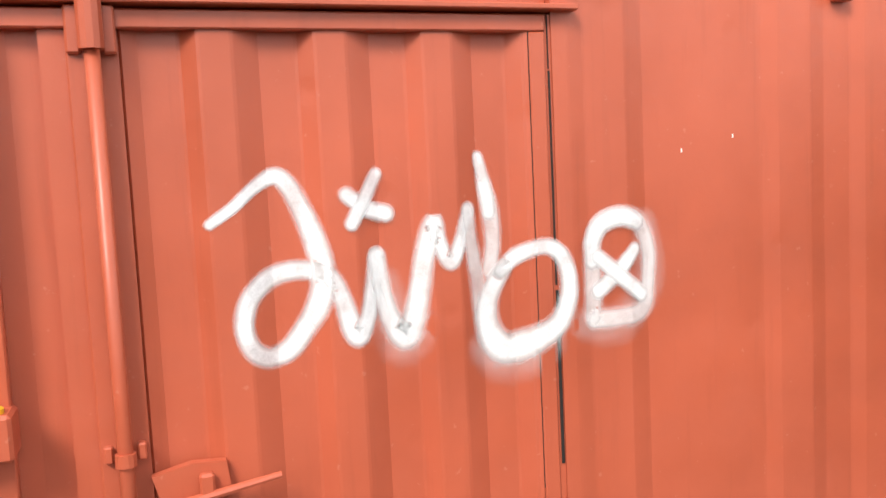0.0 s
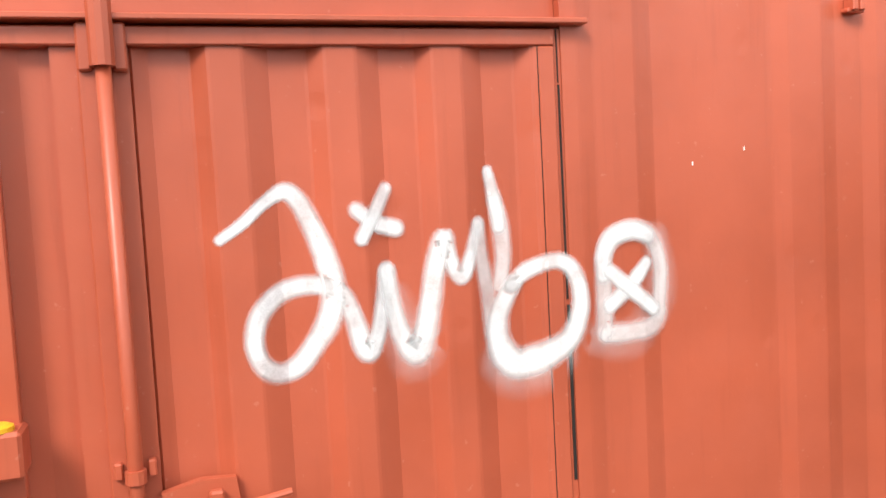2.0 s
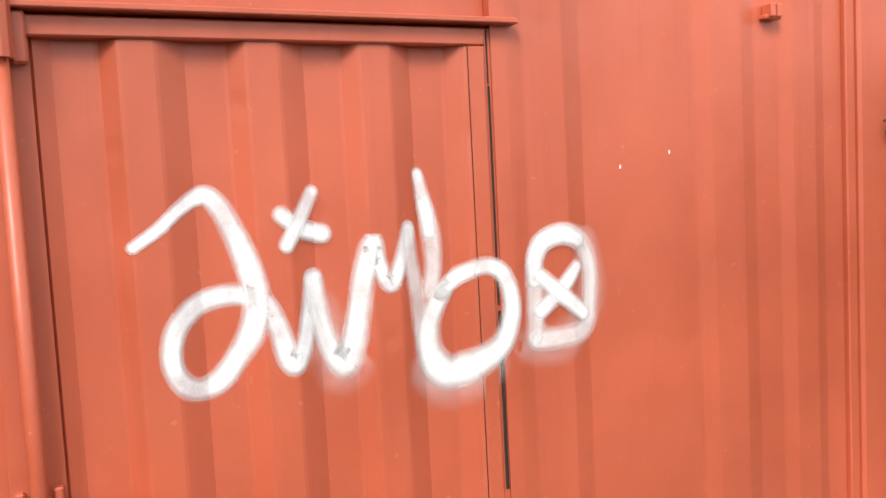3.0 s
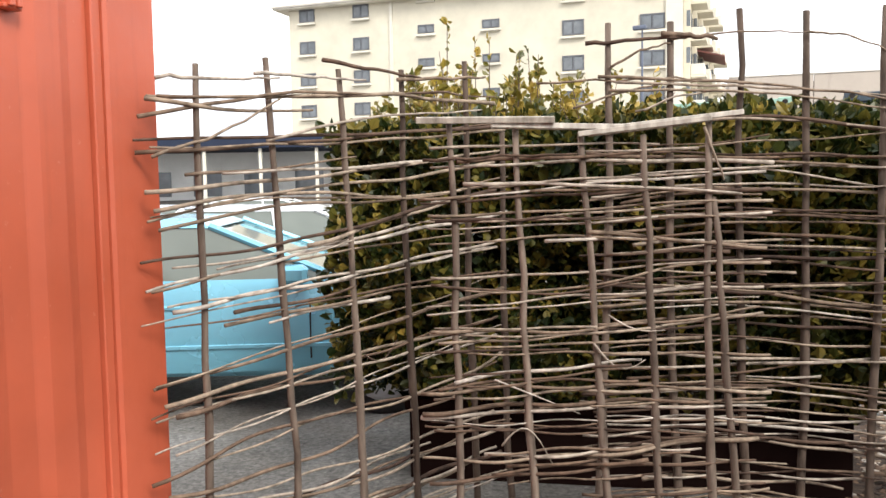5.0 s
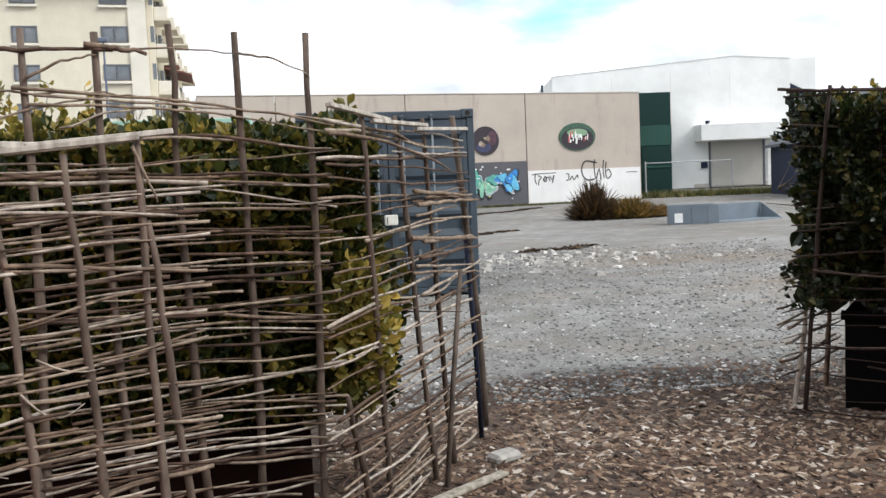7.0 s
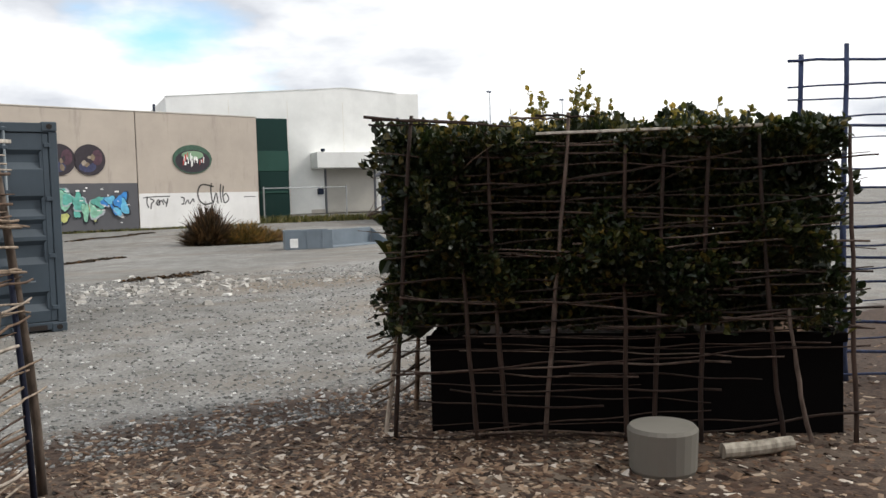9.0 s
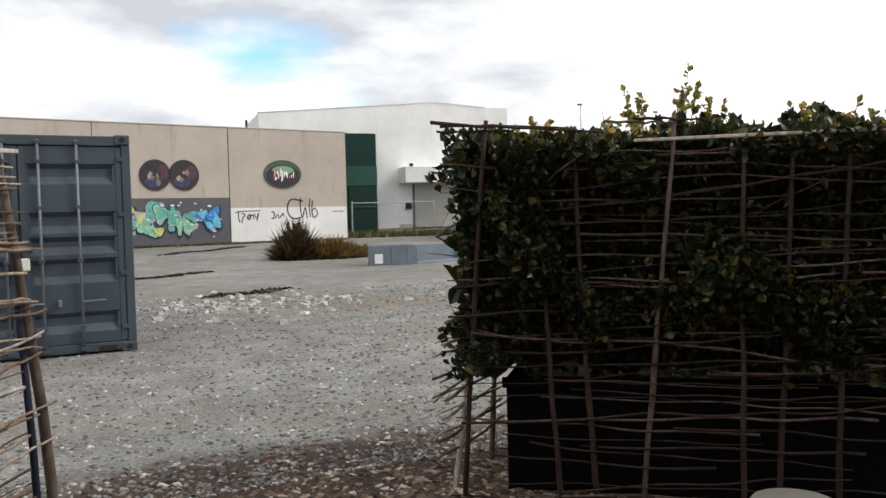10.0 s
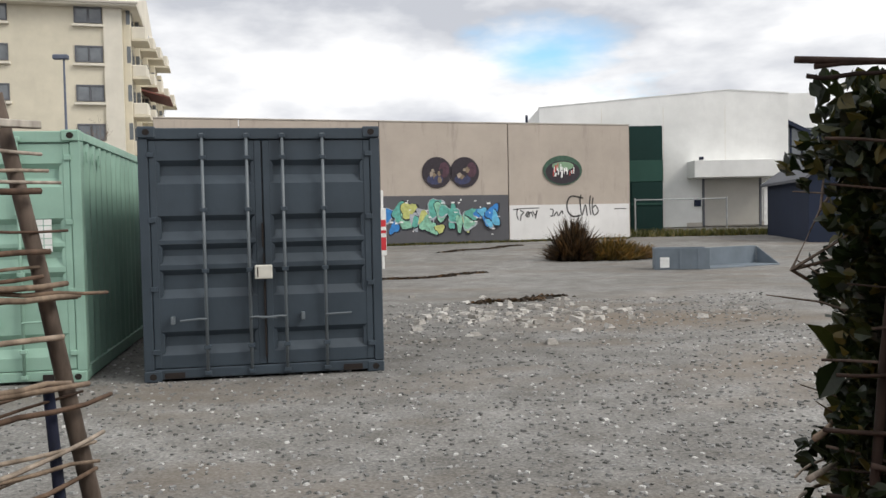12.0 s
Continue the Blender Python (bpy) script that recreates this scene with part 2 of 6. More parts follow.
def stone_material(name, stops):
    m = Nodes(name, 0.85, 0.0, 0.3)
    c = m.ramp(m.island(), *stops)
    m.color(m.mix(1.0, c, m.ramp(m.noise(30, 3), (0.3, (0.75, 0.75, 0.75)), (0.7, (1.15, 1.15, 1.15))), 'MULTIPLY'))
    return m.mat


M_PEBBLE = stone_material("gravel_stone", ((0.0, (0.09, 0.09, 0.085)), (0.5, (0.20, 0.20, 0.195)), (0.85, (0.32, 0.318, 0.31)), (1.0, (0.58, 0.57, 0.55))))
M_RUBBLE = stone_material("pale_rubble", ((0.0, (0.28, 0.265, 0.24)), (0.6, (0.42, 0.40, 0.37)), (1.0, (0.6, 0.58, 0.55))))
M_MULCH = stone_material("mulch_chip", ((0.0, (0.022, 0.014, 0.010)), (0.42, (0.075, 0.043, 0.028)), (0.7, (0.17, 0.105, 0.065)), (0.9, (0.30, 0.225, 0.16)), (1.0, (0.55, 0.50, 0.44))))


def wall_material(name, base, stain, joint=0.5, spec=0.25):
    m = Nodes(name, 0.85, 0.0, spec)
    big = m.noise(0.35, 6, 0.65)
    drip = m.noise(1.2, 6, 0.7, vec=m.vec((1.6, 1.6, 0.25)))
    c = m.ramp(big, (0.3, tuple(k * 0.86 for k in base)), (0.7, tuple(min(1, k * 1.07) for k in base)))
    c = m.mix(m.ramp(drip, (0.56, BLACK), (0.8, (joint, joint, joint))), c, stain)
    m.color(c)
    m.bump(m.noise(9, 5), 0.2, 0.01)
    return m.mat


M_CONC = wall_material("tilt_slab_concrete", (0.45, 0.392, 0.338), (0.22, 0.19, 0.165), 0.7)
M_CONCEDGE = wall_material("concrete_cap", (0.5, 0.46, 0.41), (0.3, 0.27, 0.24), 0.5)
M_DADO_GREY = wall_material("grey_dado_paint", (0.105, 0.105, 0.115), (0.15, 0.15, 0.15), 0.3)
M_DADO_WHITE = wall_material("white_dado_paint", (0.72, 0.71, 0.70), (0.45, 0.42, 0.4), 0.25)
M_WHITEWALL = wall_material("white_render", (0.82, 0.82, 0.80), (0.55, 0.55, 0.53), 0.25)
M_CREAM = wall_material("cream_render", (0.66, 0.61, 0.49), (0.5, 0.46, 0.37), 0.25)
M_CREAMTRIM = wall_material("cream_trim", (0.70, 0.66, 0.57), (0.5, 0.46, 0.4), 0.2)
M_SHUTTER = wall_material("roller_shutter", (0.50, 0.48, 0.44), (0.4, 0.38, 0.35), 0.3)
M_DKGREEN = wall_material("dark_green_cladding", (0.010, 0.034, 0.030), (0.02, 0.04, 0.038), 0.3)
M_MIDGREEN = wall_material("green_band", (0.028, 0.075, 0.06), (0.03, 0.06, 0.055), 0.3)
M_NAVY = wall_material("navy_cladding", (0.022, 0.03, 0.055), (0.04, 0.05, 0.07), 0.3)
M_ROOFGREY = wall_material("roof_sheet", (0.13, 0.135, 0.15), (0.09, 0.09, 0.1), 0.3)
M_PLANTER_RED = wall_material("brown_red_planter", (0.013, 0.006, 0.005), (0.009, 0.005, 0.005), 0.4, 0.05)
M_PLANTER_BLACK = wall_material("black_planter", (0.005, 0.0045, 0.0045), (0.009, 0.008, 0.007), 0.3, 0.02)
M_BUCKET = wall_material("cast_concrete", (0.16, 0.15, 0.13), (0.09, 0.085, 0.07), 0.5)


def glass(name, tint=(0.05, 0.07, 0.09), rough=0.08):
    m = Nodes(name, rough, 0.0, 0.8)
    m.color(m.ramp(m.noise(0.8, 3), (0.3, tint), (0.7, tuple(k * 1.8 + 0.01 for k in tint))))
    return m.mat


M_GLASS = glass("window_glass", (0.09, 0.10, 0.11))
M_CARGLASS = glass("car_glass", (0.10, 0.115, 0.10), 0.06)


def car_paint(name, base, metal=0.35):
    m = Nodes(name, 0.28, metal, 0.6)
    m.color(m.ramp(m.noise(2.0, 4), (0.3, tuple(k * 0.93 for k in base)), (0.7, tuple(min(1, k * 1.05) for k in base))))
    m.b.inputs["Coat Weight"].default_value = 0.6
    m.b.inputs["Coat Roughness"].default_value = 0.08
    m.rough(m.ramp(m.noise(3, 3), (0.3, (0.22,) * 3), (0.7, (0.30,) * 3)))
    return m.mat


M_CARBLUE = car_paint("pale_blue_car_paint", (0.20, 0.52, 0.68), 0.3)
M_CARWHITE = car_paint("white_car_paint", (0.72, 0.74, 0.76), 0.0)
M_CARSILVER = car_paint("silver_car_paint", (0.45, 0.50, 0.55))


def spray(name, base, cover=1.0):
    """Spray paint whose cover thins out to the sides of a stroke (UV y from 0 to 1 across it)."""
    m = Nodes(name, 0.55)
    m.color(base)
    sep = m.n.new("ShaderNodeSeparateXYZ")
    m.l.new(m.tc.outputs["UV"], sep.inputs[0])
    off = m.maths('ABSOLUTE', m.maths('SUBTRACT', sep.outputs["Y"], 0.5))
    body = m.ramp(off, (0.2, (cover,) * 3), (0.33, (cover * 0.5,) * 3), (0.5, BLACK))
    grit = m.ramp(m.noise(220, 2), (0.3, (0.88,) * 3), (0.6, WHITE))
    uneven = m.ramp(m.noise(9, 4), (0.34, (0.66,) * 3), (0.58, WHITE))
    a = m.mix(1.0, m.mix(1.0, body, grit, 'MULTIPLY'), uneven, 'MULTIPLY')
    m.l.new(a, m.b.inputs["Alpha"])
    return m.mat


M_SPRAY = spray("white_spray_paint", (0.76, 0.775, 0.79))
M_SPRAYTHIN = spray("thin_white_spray_paint", (0.84, 0.85, 0.86), 0.62)
M_OVERSPRAY = spray("white_overspray", (0.84, 0.85, 0.86), 0.2)
M_SPRAYBLACK = spray("black_spray_paint", (0.012, 0.012, 0.014))


# ---- mesh tools ----
class Build:
    """Collects vertices and faces of one part."""

    def __init__(self):
        self.v, self.f, self.uv = [], [], []

    def quad(self, *pts):
        k = len(self.v)
        self.v += [tuple(p) for p in pts]
        self.f.append(tuple(range(k, k + len(pts))))
        return self

    def box(self, x0, y0, z0, x1, y1, z1, c=0.0, m=None):
        """A box; c: chamfer of its edges; m: a turn of its own."""
        lo, hi = (x0, y0, z0), (x1, y1, z1)
        k = len(self.v)
        if c <= 0:
            pts = [(X, Y, Z) for X in (x0, x1) for Y in (y0, y1) for Z in (z0, z1)]
            faces = [(0, 1, 3, 2), (4, 6, 7, 5), (0, 4, 5, 1), (2, 3, 7, 6), (0, 2, 6, 4), (1, 5, 7, 3)]
        else:
            pts, index = [], {}
            for sx in (0, 1):
                for sy in (0, 1):
                    for sz in (0, 1):
                        for ax in range(3):
                            s = (sx, sy, sz)
                            p = [(hi[i] if s[i] else lo[i]) + (0 if i == ax else (-c if s[i] else c)) for i in range(3)]
                            index[(s, ax)] = len(pts)
                            pts.append(tuple(p))
            faces = []
            ring = ((0, 0), (1, 0), (1, 1), (0, 1))
            for ax in range(3):
                o = [i for i in range(3) if i != ax]
                for side in (0, 1):
                    q = []
                    for a, b in ring:
                        s = [0, 0, 0]
                        s[ax], s[o[0]], s[o[1]] = side, a, b
                        q.append(index[(tuple(s), ax)])
                    faces.append(tuple(q))
                for a, b in ring:
                    s0, s1 = [0, 0, 0], [0, 0, 0]
                    s0[o[0]] = s1[o[0]] = a
                    s0[o[1]] = s1[o[1]] = b
                    s1[ax] = 1
                    s0, s1 = tuple(s0), tuple(s1)
                    faces.append((index[(s0, o[0])], index[(s1, o[0])], index[(s1, o[1])], index[(s0, o[1])]))
            for sx in (0, 1):
                for sy in (0, 1):
                    for sz in (0, 1):
                        faces.append(tuple(index[((sx, sy, sz), ax)] for ax in range(3)))
        if m is not None:
            pts = [tuple(m @ Vector(p)) for p in pts]
        self.v += pts
        self.f += [tuple(k + i for i in fc) for fc in faces]
        return self

    def tube(self, pts, radii, sides=6):
        k = len(self.v)
        pts = [Vector(p) for p in pts]
        n = len(pts)
        if isinstance(radii, (int, float)):
            radii = [radii] * n
        for i, p in enumerate(pts):
            d = (pts[min(i + 1, n - 1)] - pts[max(i - 1, 0)]).normalized()
            a = d.orthogonal().normalized() if abs(d.z) > 0.9 else d.cross(Vector((0, 0, 1))).normalized()
            b = d.cross(a)
            for j in range(sides):
                t = 2 * math.pi * j / sides
                self.v.append(tuple(p + (a * math.cos(t) + b * math.sin(t)) * radii[i]))
        for i in range(n - 1):
            for j in range(sides):
                q = (j + 1) % sides
                self.f.append((k + i * sides + j, k + i * sides + q, k + (i + 1) * sides + q, k + (i + 1) * sides + j))
        self.f.append(tuple(k + j for j in range(sides))[::-1])
        self.f.append(tuple(k + (n - 1) * sides + j for j in range(sides)))
        return self

    def prism(self, outline, a, b, axis=1):
        """An outline in the two other axes, pushed from a to b along one axis."""
        k, n = len(self.v), len(outline)
        for s in (a, b):
            for p in outline:
                q = list(p)
                q.insert(axis, s)
                self.v.append(tuple(q))
        self.f.append(tuple(k + i for i in range(n)))
        self.f.append(tuple(k + n + i for i in range(n))[::-1])
        for i in range(n):
            j = (i + 1) % n
            self.f.append((k + j, k + i, k + n + i, k + n + j))
        return self


def part(name, build, material, parent=None, label="", smooth=False, m=None):
    me = bpy.data.meshes.new(name)
    me.from_pydata(build.v, [], build.f)
    if build.uv:
        layer = me.uv_layers.new(name="UVMap")
        for loop in me.loops:
            layer.data[loop.index].uv = build.uv[loop.vertex_index]
    bm = bmesh.new()
    bm.from_mesh(me)
    bmesh.ops.recalc_face_normals(bm, faces=bm.faces)
    bm.to_mesh(me)
    bm.free()
    if smooth:
        me.shade_smooth()
    me.materials.append(material)
    ob = new(name, me)
    if parent is not None:
        ob.parent = parent
    if m is not None:
        ob.matrix_basis = m
    if label:
        ob["label"] = label
    return ob


def thing(name, label, category, m=None, group="", kind=""):
    ob = new(name)
    ob.empty_display_size = 0.1
    if m is not None:
        ob.matrix_basis = m
    return tagged(ob, label, category, group, kind)


def arc(cx, cz, rx, rz, n=28):
    return [(cx + rx * math.cos(2 * math.pi * i / n), cz + rz * math.sin(2 * math.pi * i / n)) for i in range(n)]


def smooth_line(pts, per=8):
    """A rounded line through a few points (Catmull-Rom)."""
    pts = [Vector(p) for p in pts]
    out = []
    for i in range(len(pts) - 1):
        p0, p1, p2, p3 = pts[max(i - 1, 0)], pts[i], pts[i + 1], pts[min(i + 2, len(pts) - 1)]
        for j in range(per):
            t = j / per
            out.append(0.5 * (2 * p1 + (p2 - p0) * t + (2 * p0 - 5 * p1 + 4 * p2 - p3) * t * t + (3 * p1 - p0 - 3 * p2 + p3) * t ** 3))
    out.append(pts[-1])
    return out


# ---- ground ----
def ground_height(x, y):
    def step(a, b, v):
        t = min(1, max(0, (v - a) / (b - a)))
        return t * t * (3 - 2 * t)
    d = math.hypot(x, y)
    h = 0.38 * step(18, 33, y) + 0.42 * step(34, 42, y)
    return h + 0.02 * noise.noise((x * 0.3, y * 0.3, 0)) * min(1, d / 12)


def build_ground():
    rng = [-900, -300, -120, -60, -40, -30, -24] + list(range(-20, 46, 1)) + [50, 60, 80, 120, 300, 900]
    b = Build()
    n = len(rng)
    for y in rng:
        for x in rng:
            b.v.append((x, y, ground_height(x, y)))
    for j in range(n - 1):
        for i in range(n - 1):
            b.f.append((j * n + i, j * n + i + 1, (j + 1) * n + i + 1, (j + 1) * n + i))
    ob = part("ground", b, M_GROUND, smooth=True)
    return tagged(ob, "grey gravel yard with bare brown earth by the fence", "ground", kind="structure")


build_ground()


# ---- red shipping container with a side door ----
RED = pose(-1.415, -11.344, -0.02, rz=101.5)


def red_profile(u):
    """Depth of the side sheet behind the frame's face."""
    def lerp(pts):
        for (a, ya), (b, yb) in zip(pts, pts[1:]):
            if a <= u <= b:
                return ya + (yb - ya) * (u - a) / max(1e-6, b - a)
        return pts[-1][1]
    if u < -0.057:
        if u > -1.06 or u < -1.17:
            p = (u + 0.81) % 0.272
            if p < 0.065:
                return 0.006 + 0.032 * p / 0.065
            if p < 0.155:
                return 0.038
            if p < 0.195:
                return 0.038 - 0.032 * (p - 0.155) / 0.04
            return 0.006
        return 0.03
    if u < 0.058:
        return 0.0
    return lerp([(0.058, 0.0), (0.11, 0.012), (0.236, 0.012), (0.30, 0.032), (0.70, 0.032), (0.755, 0.018),
                 (0.87, 0.018), (0.93, 0.032), (1.03, 0.032), (1.08, 0.018), (1.17, 0.018), (1.22, 0.032), (1.31, 0.03)])


def sheet(knots, z0, z1, back):
    b = Build()
    b.prism([(u, y) for u, y in knots] + [(knots[-1][0], back), (knots[0][0], back)], z0, z1, axis=2)
    return b


def knots(u0, u1, step=0.0085):
    n = max(2, int((u1 - u0) / step))
    us = [u0 + (u1 - u0) * i / n for i in range(n + 1)]
    return [(u, red_profile(u)) for u in us]


def stroke(parent, name, pts, width, material, surface, per=9, lift=0.003):
    """A painted line of (x, z) or (x, z, width) points that lies on a surface y = surface(x)."""
    line = smooth_line([(p[0], p[1], p[2] if len(p) > 2 else width) for p in pts], per)
    b = Build()
    n = len(line)

    def across(p, q):
        return Vector((q.x - p.x, q.y - p.y)).normalized()

    for i, p in enumerate(line):
        d = across(line[max(i - 1, 0)], line[min(i + 1, n - 1)])
        side = Vector((-d.y, d.x)) * p.z / 2
        for j in range(5):
            q = Vector((p.x, p.y)) + side * (j / 2 - 1)
            b.v.append((q.x, surface(q.x) - lift, q.y))
            b.uv.append((i / n, j / 4))
    for i in range(n - 1):
        for j in range(4):
            k = i * 5 + j
            b.f.append((k, k + 1, k + 6, k + 5))
    # round caps
    for i, back in ((0, -1), (n - 1, 1)):
        p = line[i]
        d = across(line[max(i - 1, 0)], line[min(i + 1, n - 1)]) * back
        k = len(b.v)
        b.v.append((p.x, surface(p.x) - lift, p.y))
        b.uv.append((0, 0.5))
        for j in range(9):
            a = math.pi * j / 8 - math.pi / 2
            q = Vector((p.x, p.y)) + (d * math.cos(a) + Vector((-d.y, d.x)) * math.sin(a)) * p.z / 2
            b.v.append((q.x, surface(q.x) - lift, q.y))
            b.uv.append((0, 1.0))
        for j in range(8):
            b.f.append((k, k + 1 + j, k + 2 + j))
    return part(name, b, material, parent)


def red_container():
    r = thing("shipping_container", "red oxide steel shipping container with white spray lettering", "container", RED)
    # body: end walls, roof, floor, back, all behind the sheet
    b = Build()
    b.box(-4.41, 0.10, 0.0, 1.595, 2.44, 0.15)
    b.box(-4.41, 0.10, 2.50, 1.595, 2.44, 2.59, 0.01)
    b.box(-4.41, 2.38, 0.15, 1.595, 2.44, 2.50)
    b.box(-4.41, 0.10, 0.15, -4.35, 2.38, 2.50)
    b.box(1.53, 0.12, 0.15, 1.59, 2.38, 2.50)
    part("body", b, M_RED, r)
    # top and bottom side rails
    part("top_rail", Build().box(-4.41, -0.012, 2.47, 1.595, 0.10, 2.591, 0.008), M_RED, r)
    part("bottom_rail", Build().box(-4.41, -0.012, 0.0, 1.595, 0.10, 0.16, 0.008), M_RED, r)
    # corner posts
    p = Build().box(1.345, -0.004, 0.0, 1.595, 0.12, 2.591, 0.01)
    p.box(1.303, 0.012, 0.16, 1.344, 0.1, 2.47, 0.004)
    part("corner_post", p, M_RED, r)
    part("corner_post", Build().box(-4.41, -0.004, 0.0, -4.22, 0.12, 2.591, 0.01), M_RED, r)
    for z in (0.3, 0.95, 1.6, 2.2):
        part("hinge_lug", Build().box(1.597, 0.02, z, 1.613, 0.09, z + 0.11, 0.004), M_RED, r)
    # fixed side sheet right of the door
    part("side_panel", sheet(knots(0.012, 1.300), 0.16, 2.47, 0.09), M_RED, r, smooth=False)
    part("side_panel", sheet(knots(-4.25, -2.32), 0.16, 2.47, 0.09), M_RED, r)
    part("header_panel", sheet([(u, 0.03) for u in (-2.3, 0.01)], 1.955, 2.47, 0.09), M_RED, r)
    # small lashing bracket high on the sheet
    lb = Build().box(0.955, 0.0, 1.985, 1.02, 0.03, 1.998, 0.003).box(0.965, -0.012, 1.99, 0.985, 0.03, 2.03, 0.003).box(0.992, -0.012, 1.99, 1.01, 0.03, 2.03, 0.003)
    part("lashing_bracket", lb, M_RED, r)
    # drip ledge above the doors
    part("drip_ledge", Build().box(-2.4, -0.035, 1.938, 0.079, 0.03, 1.953, 0.003), M_RED, r)
    # door leaves
    for u0, u1, name in ((-1.06, -0.057, "door_leaf"), (-2.22, -1.17, "door_leaf")):
        leaf = part(name, sheet(knots(u0, u1), 0.22, 1.886, 0.05), M_RED, r)
        part("leaf_rail", Build().box(u0 - 0.06 if u0 < -1.1 else u0 - 0.02, -0.004, 1.886, u1 + 0.05, 0.055, 1.93, 0.004), M_RED, leaf)
        part("leaf_rail", Build().box(u0 - 0.05, -0.004, 0.17, u1 + 0.05, 0.055, 0.219, 0.004), M_RED, leaf)
        part("leaf_stile", Build().box(u1 + 0.003, -0.003, 0.22, u1 + 0.05, 0.054, 1.885, 0.004), M_RED, leaf)
    part("hinge_stile", Build().box(-1.222, 0.012, 0.2, -1.058, 0.05, 1.886), M_RED, r)
    part("seal_gap", Build().box(-0.0065, 0.0045, 0.2, 0.0115, 0.06, 1.93), M_RED, r, "dark gap along the door edge")
    part("seal_gap", Build().box(0.000, 0.0012, 1.79, 0.003, 0.0044, 1.93), M_GAP, r)
    part("seal_gap", Build().box(0.000, 0.0012, 0.72, 0.0085, 0.0044, 1.20), M_GAP, r)
    part("seal_gap", Build().box(0.000, 0.0012, 1.215, 0.0050, 0.0044, 1.785), M_GAP, r)
    part("seal_gap", Build().box(-0.0565, 0.0, 0.66, -0.0540, 0.02, 1.884), M_GAP, r)
    # locking bar with its hinge bracket and guide
    rod = part("lock_rod", Build().tube([(-1.111, -0.03, 0.12), (-1.111, -0.03, 1.95)], 0.0175, 12), M_RED, r, smooth=True)
    hb = Build().box(-1.165, -0.018, 1.828, -1.135, 0.01, 1.935, 0.005).box(-1.09, -0.018, 1.828, -1.06, 0.01, 1.935, 0.005)
    hb.tube([(-1.111, -0.034, 1.835), (-1.111, -0.034, 1.99)], 0.028, 12)
    part("rod_keeper", hb, M_RED, rod)
    gd = Build().box(-1.158, -0.02, 0.905, -1.138, 0.01, 0.945, 0.004).box(-1.085, -0.02, 0.905, -1.065, 0.01, 0.945, 0.004)
    gd.tube([(-1.111, -0.032, 0.9), (-1.111, -0.032, 0.93)], 0.024, 12)
    part("rod_guide", gd, M_RED, rod)
    # handle with plate and blue padlock shackle
    h = Build()
    h.prism([(-1.06, 0.86), (-1.04, 0.79), (-0.88, 0.79), (-0.89, 0.875), (-0.97, 0.88)], -0.02, 0.008, axis=1)
    hp = part("handle_plate", h, M_RED, r)
    lv = Build().tube([(-1.02, -0.035, 0.79), (-0.92, -0.04, 0.805), (-0.765, -0.04, 0.828)], [0.012, 0.011, 0.009], 8)
    part("lever", lv, M_RED, hp)
    part("catch", Build().box(-0.955, -0.045, 0.80, -0.92, -0.018, 0.856, 0.006), M_RED, hp)
    part("padlock", Build().box(-0.975, -0.06, 0.755, -0.905, -0.035, 0.793, 0.008), M_LAMPGREY, hp, "blue padlock")
    # lock box on the other leaf with a yellow cap
    lk = part("lock_box", Build().box(-1.62, -0.11, 0.965, -1.325, 0.0, 1.068, 0.008), M_RED, r)
    cap = Build().tube([(-1.375, -0.075, 1.068), (-1.375, -0.075, 1.078), (-1.375, -0.075, 1.083)], [0.034, 0.034, 0.024], 16)
    part("cap", cap, M_YELLOW, lk, "round yellow cap")
    part("leaf_edge", Build().box(-1.40, -0.03, 0.2, -1.335, 0.0, 1.9, 0.004), M_RED, r)
    # spray painted lettering
    lift = iter([0.003 + 0.0007 * i for i in range(20)])
